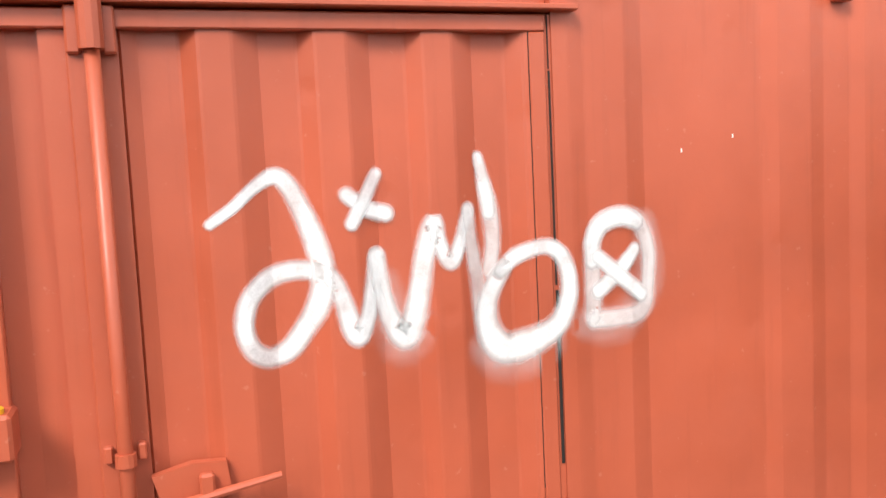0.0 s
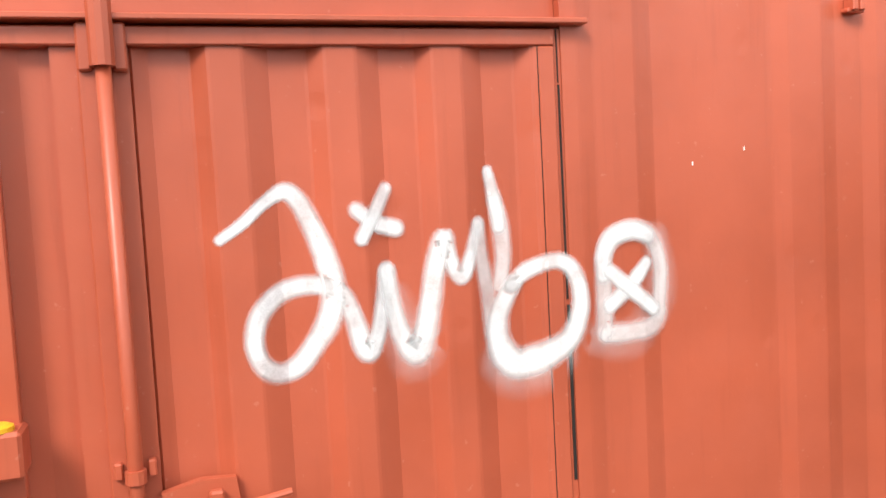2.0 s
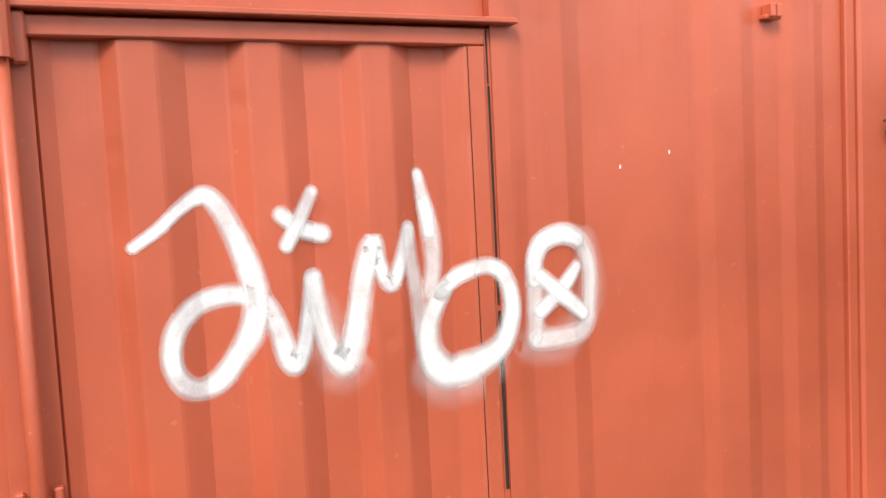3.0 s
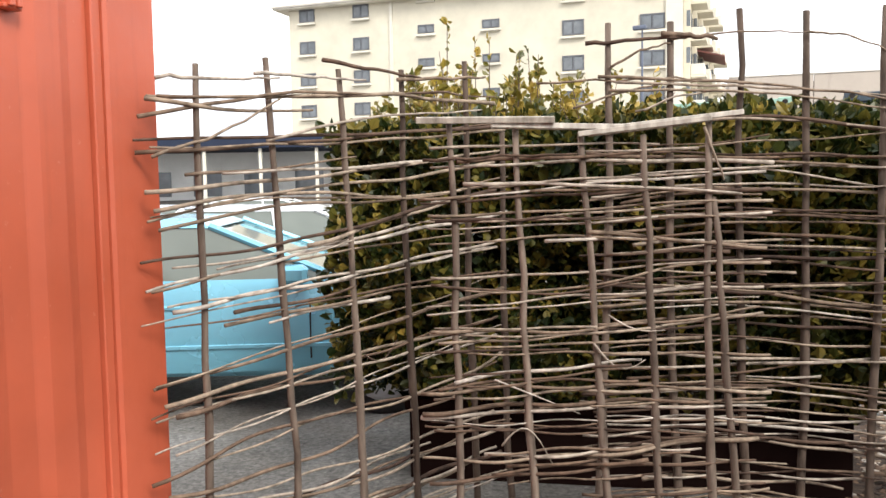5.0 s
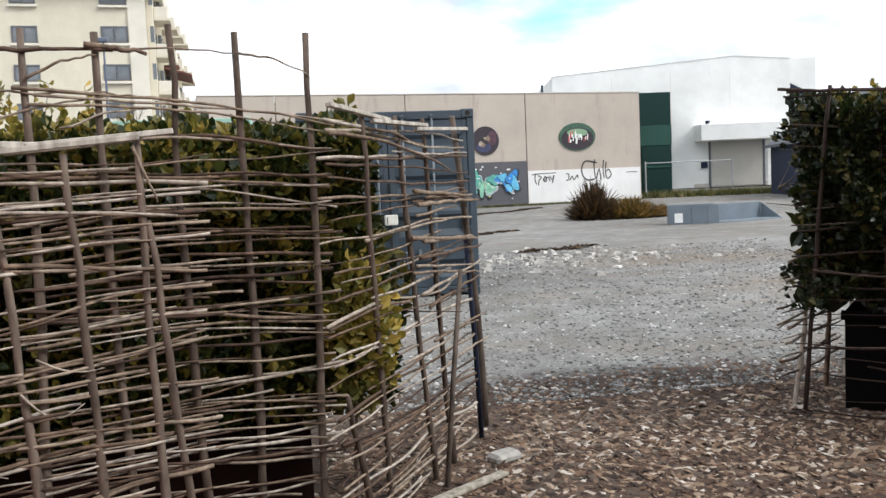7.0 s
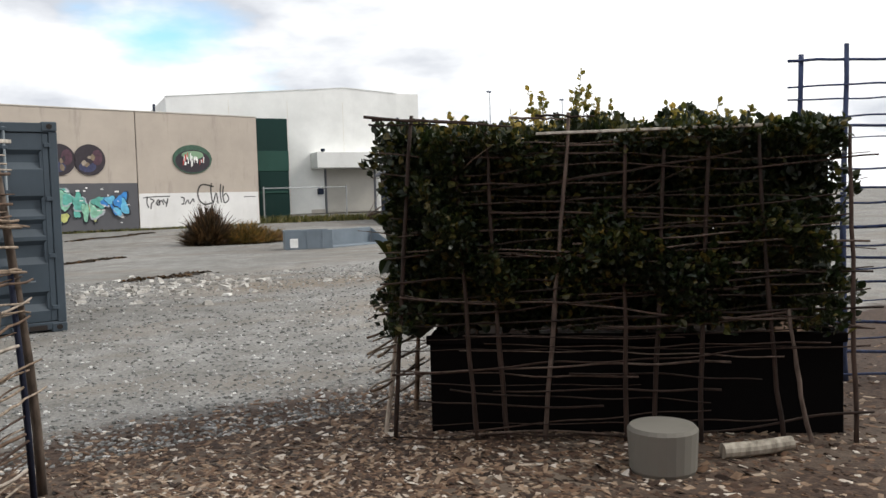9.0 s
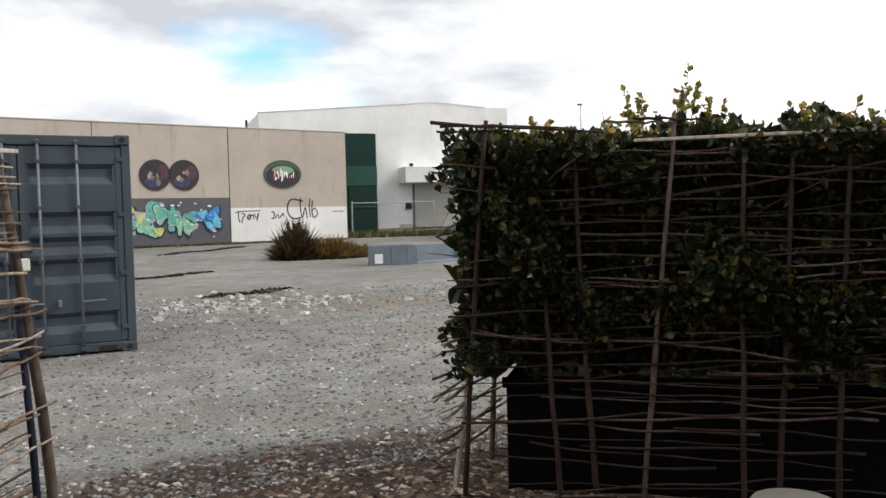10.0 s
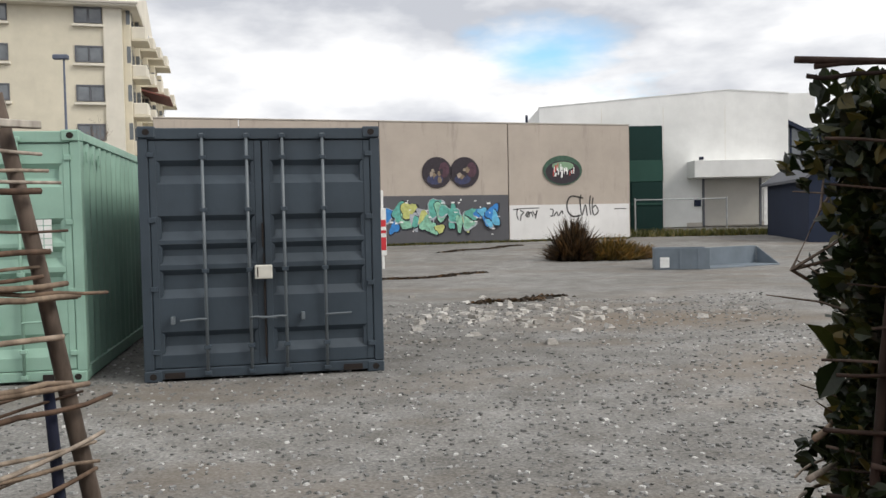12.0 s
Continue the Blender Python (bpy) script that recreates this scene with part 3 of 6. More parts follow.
    letters = (
        (M_SPRAY, [(-0.889, 1.435, 0.028), (-0.834, 1.472, 0.031), (-0.778, 1.518, 0.034), (-0.726, 1.542, 0.046), (-0.691, 1.509, 0.052), (-0.661, 1.439, 0.055), (-0.638, 1.368, 0.058), (-0.625, 1.303, 0.060),
                   (-0.635, 1.234, 0.060), (-0.672, 1.167, 0.058), (-0.717, 1.115, 0.058), (-0.766, 1.100, 0.054), (-0.807, 1.126, 0.051), (-0.825, 1.183, 0.050), (-0.810, 1.244, 0.053), (-0.767, 1.288, 0.054),
                   (-0.711, 1.308, 0.052), (-0.656, 1.306, 0.050), (-0.608, 1.285, 0.048), (-0.583, 1.229, 0.051), (-0.563, 1.156, 0.058), (-0.544, 1.132, 0.055), (-0.522, 1.166, 0.050), (-0.503, 1.236, 0.050), (-0.486, 1.328, 0.050)]),
        (M_SPRAY, [(-0.486, 1.328, 0.053), (-0.476, 1.248, 0.053), (-0.455, 1.166, 0.059), (-0.418, 1.111, 0.073), (-0.396, 1.153, 0.064), (-0.376, 1.239, 0.055), (-0.360, 1.325, 0.052), (-0.336, 1.408, 0.049),
                   (-0.324, 1.352, 0.046), (-0.296, 1.298, 0.043), (-0.267, 1.348, 0.044), (-0.238, 1.431, 0.044)]),
        (M_SPRAYTHIN, [(-0.238, 1.431, 0.044), (-0.231, 1.345, 0.050), (-0.215, 1.239, 0.057), (-0.204, 1.148, 0.064)]),
        (M_SPRAYTHIN, [(-0.187, 1.505, 0.044), (-0.171, 1.430, 0.054), (-0.166, 1.340, 0.051), (-0.179, 1.266, 0.048)]),
        (M_SPRAY, [(-0.200, 1.567, 0.035), (-0.192, 1.530, 0.040), (-0.180, 1.470, 0.046), (-0.174, 1.420, 0.040)]),
        (M_SPRAY, [(-0.138, 1.271, 0.049), (-0.186, 1.192, 0.064), (-0.189, 1.109, 0.081), (-0.140, 1.050, 0.088), (-0.065, 1.072, 0.080), (0.005, 1.119, 0.066), (0.037, 1.202, 0.058), (0.020, 1.288, 0.051),
                   (-0.029, 1.323, 0.047), (-0.096, 1.305, 0.046), (-0.147, 1.264, 0.045)]),
        (M_SPRAY, [(-0.560, 1.488, 0.043), (-0.512, 1.453, 0.046), (-0.455, 1.436, 0.048)]),
        (M_SPRAY, [(-0.478, 1.536, 0.038), (-0.511, 1.478, 0.043), (-0.550, 1.417, 0.040)]),
        (M_SPRAYTHIN, [(0.109, 1.117, 0.063), (0.113, 1.226, 0.063), (0.113, 1.320, 0.059), (0.144, 1.372, 0.060), (0.207, 1.389, 0.060), (0.269, 1.364, 0.062), (0.299, 1.291, 0.055), (0.296, 1.195, 0.055),
                       (0.279, 1.124, 0.062), (0.206, 1.107, 0.061), (0.117, 1.108, 0.060)]),
        (M_SPRAY, [(0.112, 1.270, 0.050), (0.114, 1.325, 0.056), (0.144, 1.372, 0.056), (0.207, 1.389, 0.056), (0.262, 1.368, 0.050)]),
        (M_SPRAY, [(0.248, 1.294, 0.043), (0.192, 1.235, 0.050), (0.129, 1.186, 0.047)]),
        (M_SPRAY, [(0.132, 1.280, 0.046), (0.192, 1.228, 0.050), (0.271, 1.165, 0.048)]),
    )
    for mat, pts in letters:
        stroke(r, "letter_stroke", [(u, z, w * 1.2) for u, z, w in pts], 0, mat, red_profile, lift=next(lift))
    # faint overspray where the paint ran thickest
    for pts in ([(-0.20, 1.06, 0.13), (-0.13, 1.02, 0.16), (-0.03, 1.06, 0.13)], [(0.09, 1.1, 0.12), (0.2, 1.09, 0.14), (0.30, 1.2, 0.13), (0.29, 1.36, 0.11)], [(-0.47, 1.25, 0.12), (-0.43, 1.1, 0.15), (-0.38, 1.14, 0.11)]):
        stroke(r, "overspray", pts, 0, M_OVERSPRAY, red_profile, lift=0.0024)
    for u, z in ((0.423, 1.556), (0.598, 1.592)):
        part("paint_chip", Build().box(u, red_profile(u) - 0.002, z, u + 0.004, red_profile(u) + 0.002, z + 0.011), M_WHITE, r)
    return r


red_container()


# ---- shipping containers in the yard ----
def groove_outline(z0, z1, bands, depth=0.052, back=0.07):
    o = [(0.0, z0)]
    for a, b in bands:
        o += [(0.0, a), (depth, a + 0.09), (depth, b - 0.055), (0.0, b)]
    o += [(0.0, z1), (back, z1), (back, z0)]
    return o


def yard_container(name, label, m, mat, rod_mat, lockbox=True, vents=False, plate=False):
    W, L, H = 2.438, 6.06, 2.591
    r = thing(name, label, "container", m, "yard containers")
    b = Build()
    b.box(0.06, 0.1, 0.03, W - 0.06, L - 0.05, 0.15)
    b.box(0.05, 0.08, H - 0.06, W - 0.05, L - 0.05, H - 0.02)
    b.box(0.06, L - 0.06, 0.15, W - 0.06, L - 0.02, H - 0.06)
    part("body", b, mat, r)
    for x0 in (0.0, W - 0.1):
        part("corner_post", Build().box(x0, 0.02, 0.118, x0 + 0.1, 0.14, H - 0.118, 0.008), mat, r)
        part("corner_post", Build().box(x0, L - 0.14, 0.118, x0 + 0.1, L - 0.02, H - 0.118, 0.008), mat, r)
        part("roof_rail", Build().box(x0 + (0.0 if x0 == 0 else 0.04), 0.178, H - 0.1, x0 + (0.06 if x0 == 0 else 0.1), L - 0.178, H - 0.01, 0.006), mat, r)
        part("floor_rail", Build().box(x0 + (0.0 if x0 == 0 else 0.04), 0.178, 0.02, x0 + (0.06 if x0 == 0 else 0.1), L - 0.178, 0.16, 0.006), mat, r)
        # corrugated side
        n = int((L - 0.28) / 0.278)
        pitch = (L - 0.28) / n
        o = []
        face = 0.012 if x0 == 0 else W - 0.012
        inn = 0.048 if x0 == 0 else W - 0.048
        for i in range(n):
            y = 0.14 + i * pitch
            o += [(face, y), (face, y + 0.07), (inn, y + 0.138), (inn, y + 0.21)]
        o.append((face, L - 0.14))
        bk = 0.07 if x0 == 0 else W - 0.07
        o += [(bk, L - 0.14), (bk, 0.14)]
        part("side_panel", Build().prism(o, 0.16, H - 0.1, axis=2), mat, r)
    part("header", Build().box(0.1, 0.015, H - 0.13, W - 0.1, 0.1, H - 0.015, 0.008), mat, r)
    part("sill", Build().box(0.1, 0.01, 0.03, W - 0.1, 0.1, 0.13, 0.008), mat, r)
    # corner castings with their holes
    for x0 in (0.0, W - 0.178):
        for z0 in (0.0, H - 0.118):
            for y0 in (0.0, L - 0.162):
                c = Build().box(x0, y0, z0, x0 + 0.178, y0 + 0.162, z0 + 0.118, 0.012)
                cast = part("corner_casting", c, mat, r)
                if y0 == 0:
                    hx = x0 + 0.089
                    part("casting_hole", Build().prism(arc(hx, z0 + 0.06, 0.036, 0.032, 16), -0.003, 0.01, axis=1), M_GAP, cast, "dark oval hole")
    # fork pockets under the door sill
    for x0 in (0.2, W - 0.43):
        part("fork_pocket", Build().box(x0, 0.002, 0.035, x0 + 0.2, 0.0095, 0.095), M_GAP, r)
    # two door leaves with pressed grooves
    bands = ((0.27, 0.51), (0.85, 1.14), (1.19, 1.40), (1.44, 1.69), (2.01, 2.25))
    for x0, x1 in ((0.105, 1.212), (1.226, W - 0.105)):
        leaf = part("door_leaf", Build().prism(groove_outline(0.14, H - 0.14, bands), x0 + 0.07, x1 - 0.07, axis=0), mat, r, m=pose(0, 0.035, 0))
        st = Build().box(x0, -0.006, 0.14, x0 + 0.0695, 0.07, H - 0.14, 0.006).box(x1 - 0.0695, -0.006, 0.14, x1, 0.07, H - 0.14, 0.006)
        for a, c in bands:
            st.prism([(x0 + 0.0695, a), (x0 + 0.105, a + 0.03), (x0 + 0.105, c - 0.03), (x0 + 0.0695, c)], 0.003, 0.04, axis=1)
            st.prism([(x1 - 0.0695, a), (x1 - 0.105, a + 0.03), (x1 - 0.105, c - 0.03), (x1 - 0.0695, c)], 0.003, 0.04, axis=1)
        part("leaf_stile", st, mat, leaf)
        for z in (0.28, 0.92, 1.62, 2.28):
            hx = x0 - 0.02 if x0 < 1 else x1 - 0.055
            part("door_hinge", Build().box(hx, -0.028, z, hx + 0.075, -0.004, z + 0.055, 0.006), mat, leaf)
    part("door_gasket", Build().box(1.2125, 0.05, 0.14, 1.2255, 0.09, H - 0.14), M_BLACK, r, "black rubber seal between the doors")
    for x in (0.63, 1.07, 1.43, 1.84):
        rod = part("lock_rod", Build().tube([(x, -0.012, 0.06), (x, -0.012, H - 0.07)], 0.0165, 10), rod_mat, r, smooth=True)
        for z in (0.055, 0.32, 1.10, 1.72, 2.25, H - 0.12):
            part("rod_bracket", Build().box(x - 0.035, -0.03, z, x + 0.035, 0.02, z + 0.045, 0.006), mat, rod)
        s = -1 if x in (1.07, 1.84) else 1
        hd = Build().tube([(x, -0.035, 0.635), (x - s * 0.06, -0.045, 0.64), (x - s * 0.26, -0.045, 0.625 + 0.02 * (x > 1.5))], [0.012, 0.011, 0.01], 8)
        part("door_handle", hd, rod_mat, rod)
    for x in (0.30, 1.60):
        part("handle_catch", Build().box(x - 0.02, -0.05, 0.59, x + 0.02, 0.02, 0.67, 0.006), rod_mat, r)
    if lockbox:
        lb = part("lock_box", Build().box(1.125, -0.13, 1.03, 1.30, -0.02, 1.17, 0.01), M_LOCKBOX, r, "pale grey lock box")
        part("lock_slot", Build().box(1.15, -0.134, 1.05, 1.16, -0.1305, 1.15), M_GAP, lb)
        part("gap_mark", Build().box(1.200, -0.009, 1.35, 1.2165, 0.04, 1.6), M_GAP, r)
        part("gap_mark", Build().box(1.209, -0.0085, 0.22, 1.2255, 0.04, 0.99), M_GAP, r)
        part("gap_mark", Build().box(1.209, -0.0085, 1.18, 1.2195, 0.04, 1.28), M_GAP, r)
    if vents:
        for i in range(3):
            part("side_vent", Build().box(W - 0.008, 0.3 + i * 0.3, H - 0.32, W + 0.006, 0.34 + i * 0.3, H - 0.2, 0.003), mat, r)
    if plate:
        pl = part("data_plate", Build().box(1.90, 0.015, 1.35, 2.14, 0.027, 1.68), M_WHITE, r, "white grid label")
        g = Build()
        for i in range(1, 5):
            g.box(1.90, 0.0145, 1.35 + i * 0.066, 2.14, 0.0155, 1.358 + i * 0.066)
        g.box(1.98, 0.0145, 1.35, 1.988, 0.0155, 1.68).box(2.06, 0.0145, 1.35, 2.068, 0.0155, 1.68)
        part("label_lines", g, M_MINT, pl)
    return r


yard_container("shipping_container", "slate blue-grey steel shipping container with closed doors", pose(0.015, -0.128, 0, rz=3.0), M_SLATE, M_SLATE_ROD)
yard_container("shipping_container", "mint green steel shipping container beside the slate one", pose(-3.035, -0.01, 0, rz=3.0), M_MINT, M_MINT, False, True, True)


# ---- wattle hurdles ----
def hurdle(label, p0, p1, posts, heights, seed, z0=0.05, twig=(0.0045, 0.0075), post_r=0.014, rise=0.0, over=0.08, mat=None,
           post_mat=None, laths=(), full=0.55, bow=0.0, extra=(), slack=1.0, weave=1.0, gap=0.045, bunch=(1, 2, 2, 3, 4), strays=0):
    """A woven hurdle from p0 to p1: upright posts (x at the top, height, x at the foot) and bunches of thin rods woven through them."""
    rg = random.Random(seed)
    mat, post_mat = mat or M_TWIG, post_mat or M_POST
    d = Vector((p1[0] - p0[0], p1[1] - p0[1], 0))
    L = d.length
    r = thing("wattle_hurdle", label, "fence", pose(p0[0], p0[1], 0, rz=math.degrees(math.atan2(d.y, d.x))), "wattle hurdles")
    pitch = L / max(1, len(posts) - 1)

    def top(x):
        t = x / L * (len(heights) - 1)
        i = min(len(heights) - 2, max(0, int(t)))
        return heights[i] + (heights[i + 1] - heights[i]) * (t - i)

    for xt, h, xb in posts:
        ly = rg.gauss(0, 0.012)
        n = 11
        pts, rad = [], []
        bend, knot = rg.gauss(0, 0.012), rg.uniform(0.3, 0.7)
        for k in range(n):
            t = k / (n - 1)
            pts.append((xb + (xt - xb) * t + bend * math.sin(math.pi * t) + rg.gauss(0, 0.0035), ly * (t - 0.5) + rg.gauss(0, 0.003), -0.06 + (h + 0.06) * t))
            rad.append(post_r * (1.12 - 0.35 * t) * rg.uniform(0.9, 1.12) * (1.15 if abs(t - knot) < 0.05 else 1))
        part("post", Build().tube(pts, rad, 8), post_mat, r, smooth=True)

    def rod(z, slope, sag, w2, a, b, phase, rad0):
        n = max(8, int((b - a) / pitch * 6))
        pts, rad = [], []
        w1 = rg.uniform(0, 6)
        kink, fall = rg.uniform(0.2, 0.8), rg.gauss(0, 0.02) * slack
        for j in range(n + 1):
            e = j / n
            x = a + (b - a) * e
            amp = (post_r + rad0 + 0.003) * weave
            y = amp * math.cos(math.pi * (x / pitch + phase)) + 0.004 * math.sin(x * 9 + w1)
            zz = z + slope * (x - L / 2) + sag * math.sin(x * w2) + bow * math.sin(math.pi * min(1, max(0, x / L)))
            zz += fall * max(0, e - kink) + 0.003 * math.sin(x * 13 + w1)
            zz = min(zz, top(min(L, max(0, x))) + 0.03)
            pts.append((x, y, max(0.012, zz)))
            rad.append(rad0 * (1.15 - 0.5 * e if phase else 0.65 + 0.5 * e))
        part("woven_rod", Build().tube(pts, rad, 6), mat, r, smooth=True)

    z, phase, ztop = z0, 0, max(heights)
    while z < ztop:
        slope = rise * (0.3 + 0.7 * math.sin((z - z0) / (ztop - z0) * math.pi)) + rg.gauss(0, 0.024) * slack
        sag, w2 = rg.gauss(0, 0.012) * slack, rg.uniform(2, 5)
        for _ in range(rg.choice(bunch)):
            if rg.random() < full:
                a, b = -over * rg.uniform(0.3, 1.3), L + over * rg.uniform(0.3, 1.3)
            else:
                ln = L * rg.uniform(0.35, 0.8)
                a = rg.uniform(-over, L - ln)
                b = a + ln
            rod(z, slope + rg.gauss(0, 0.013) * slack, sag, w2, a, b, phase, rg.uniform(*twig) * (0.7 if rg.random() < 0.2 else 1))
            phase = 1 - phase
            z += rg.uniform(0.011, 0.020)
        z += gap * rg.uniform(0.35, 1.6)
    # thin whips that stray across the weave
    for _ in range(strays):
        a = rg.uniform(0, L * 0.8)
        ln, zc = rg.uniform(0.15, 0.4), rg.uniform(z0 + 0.3, ztop - 0.1)
        s1, cv = rg.choice((-1, 1)) * rg.uniform(0.15, 0.6), rg.gauss(0, 0.05)
        pts = [(a + ln * k / 8, -post_r - 0.006, zc + s1 * ln * (k / 8 - 0.5) + cv * math.sin(math.pi * k / 8)) for k in range(9)]
        part("woven_rod", Build().tube(pts, [0.0042 - 0.0003 * k for k in range(9)], 5), mat, r, smooth=True)
    for x0, za, x1, zb, sg, rd in extra:
        pts = [(x0 + (x1 - x0) * j / 10, (post_r + rd) * (-1 if j % 4 < 2 else -0.7), za + (zb - za) * j / 10 + sg * math.sin(math.pi * j / 10) + rg.gauss(0, 0.003)) for j in range(11)]
        part("woven_rod", Build().tube(pts, [rd * (1.1 - 0.05 * j) for j in range(11)], 6), mat, r, smooth=True)
    for x0, x1, za, zb, w in laths:
        m = Matrix.Translation((x0, -post_r - 0.012, za)) @ Euler((rg.uniform(-0.2, 0.2), -math.atan2(zb - za, x1 - x0), rg.uniform(-0.03, 0.03))).to_matrix().to_4x4()
        part("lath", Build().box(0, -0.014, 0, math.hypot(x1 - x0, zb - za), 0.010, w, 0.002, m), M_LATH, r)
    return r


# from the red container's corner to the gap
hurdle("loosely woven wattle hurdle tied to the red container's corner", (-1.62, -9.80), (-1.10, -8.60),
       ((0.06, 1.90, 0.05), (0.325, 1.945, 0.41), (0.608, 1.925, 0.68), (0.90, 1.945, 0.95), (1.21, 2.0, 1.27), (1.42, 1.72, 1.47)), (1.76, 1.80, 1.86), 11,
       rise=0.12, over=0.12, slack=1.4, twig=(0.0048, 0.0082), gap=0.05, bunch=(1, 2, 2, 3, 4), full=0.6, strays=1,
       extra=((-0.08, 1.845, 0.36, 1.872, 0.0, 0.007), (0.26, 1.885, 0.72, 1.89, 0.0, 0.007), (0.53, 1.95, 0.98, 1.915, 0.0, 0.008), (0.86, 1.90, 1.32, 1.945, 0.0, 0.008),
              (-0.14, 1.72, 0.98, 1.84, 0.045, 0.0075), (-0.1, 1.60, 0.36, 1.80, -0.02, 0.006), (0.3, 1.66, 1.3, 1.80, 0.03, 0.006)))
hurdle("densely woven wattle hurdle in front of the hedge", (-1.01, -9.20), (0.00, -8.76),
       ((0.055, 1.715, 0.08), (0.287, 1.695, 0.36), (0.513, 1.665, 0.625), (0.728, 1.66, 0.80), (0.95, 1.71, 0.995), (0.97, 1.44, 1.09)), (1.66, 1.64, 1.65), 12,
       over=0.05, rise=0.035, slack=1.35, twig=(0.0048, 0.0082), full=0.62, bow=0.012, gap=0.03, bunch=(1, 2, 3, 3, 4), strays=4,
       laths=((-0.06, 0.42, 1.712, 1.705, 0.022), (0.2, 0.66, 1.69, 1.675, 0.02), (0.5, 0.95, 1.655, 1.70, 0.018), (0.62, 1.06, 1.675, 1.72, 0.018)),
       extra=((-0.04, 1.585, 0.5, 1.60, 0.0, 0.006), (0.1, 1.50, 1.06, 1.455, 0.01, 0.008), (0.0, 1.37, 0.6, 1.375, 0.0, 0.007), (0.93, 1.68, 1.0, 1.5, 0.0, 0.005)))
hurdle("tall wattle hurdle with upright poles above the hedge", (-0.60, -8.42), (0.40, -8.10),
       ((-0.005, 2.145, -0.06), (0.238, 2.14, 0.29), (0.508, 2.18, 0.56), (0.759, 2.16, 0.77), (1.05, 2.165, 1.02)), (1.70, 1.74, 1.66), 13,
       over=0.10, post_r=0.0165, bow=0.02, slack=1.1, gap=0.024, bunch=(1, 2, 2, 3), strays=0, twig=(0.0048, 0.0082), full=0.85,
       extra=((-0.10, 2.06, 0.30, 2.075, 0.0, 0.009), (0.2, 2.09, 0.42, 2.06, 0.0, 0.012), (0.0, 1.96, 0.24, 2.05, 0.02, 0.006), (0.24, 2.07, 0.76, 2.075, 0.012, 0.0045),
              (0.76, 2.07, 1.05, 1.99, 0.025, 0.005), (-0.3, 1.91, 0.5, 1.895, 0.01, 0.005), (-0.05, 1.93, 1.15, 1.79, 0.02, 0.007), (0.02, 1.905, 1.2, 1.80, 0.01, 0.006),
              (-0.15, 1.80, 0.4, 1.90, 0.03, 0.005), (0.0, 1.87, 1.1, 1.76, 0.03, 0.006), (0.1, 1.78, 0.5, 1.85, 0.03, 0.005)))
hurdle("open wattle hurdle ending at the gap", (0.50, -8.22), (1.21, -6.86),
       ((0.0, 0.66, 0.21), (0.24, 1.83, 0.40), (0.645, 1.855, 0.93), (0.995, 1.865, 1.20)), (1.78, 1.80, 1.79), 14,
       over=0.15, rise=0.015, post_r=0.0155, twig=(0.0048, 0.0085), full=0.7, weave=0.6, gap=0.034, bunch=(1, 1, 2, 2, 3), slack=0.9,
       extra=((0.75, 1.49, 1.66, 1.455, 0.0, 0.012), (0.9, 1.46, 1.80, 1.425, 0.01, 0.008), (0.8, 1.43, 1.70, 1.43, 0.0, 0.012), (0.7, 1.27, 1.72, 1.20, 0.0, 0.012), (0.85, 1.24, 1.66, 1.22, 0.0, 0.011),
              (0.8, 1.16, 1.80, 1.155, 0.0, 0.010), (0.75, 1.13, 1.74, 1.04, 0.0, 0.008), (0.8, 0.98, 1.77, 1.06, 0.0, 0.009), (0.7, 1.10, 1.75, 1.00, 0.0, 0.008), (0.9, 0.90, 1.74, 0.98, 0.0, 0.009),
              (0.95, 0.72, 1.86, 0.74, 0.0, 0.008), (1.0, 0.55, 1.90, 0.58, 0.01, 0.008), (-0.1, 1.74, 1.3, 1.60, 0.04, 0.009)),
       laths=((-0.1, 0.5, 1.84, 1.815, 0.018), (0.3, 0.95, 1.80, 1.815, 0.018), (0.8, 1.58, 1.79, 1.83, 0.018)))
end_post = thing("fence_post", "thick leaning bark-covered pole at the fence's open end", "post", pose(1.27, -7.04, 0))
part("pole", Build().tube([(0.085, 0.55, -0.05), (0.07, 0.50, 0.35), (0.045, 0.44, 0.7), (0.0, 0.35, 1.1), (-0.045, 0.27, 1.5), (-0.098, 0.18, 1.91)], [0.026, 0.025, 0.024, 0.022, 0.020, 0.017], 10), M_POLE, end_post, smooth=True)
part("brace", Build().tube([(0.02, 0.30, -0.05), (0.0, 0.29, 0.6), (-0.035, 0.27, 1.22)], [0.016, 0.016, 0.014], 8), M_STAKE, end_post, "dark blue stained stake", smooth=True)
part("brace", Build().tube([(-0.30, -0.50, -0.04), (-0.22, -0.32, 0.5), (-0.12, -0.06, 1.05)], [0.014, 0.014, 0.013], 8), M_POLE, end_post, smooth=True)
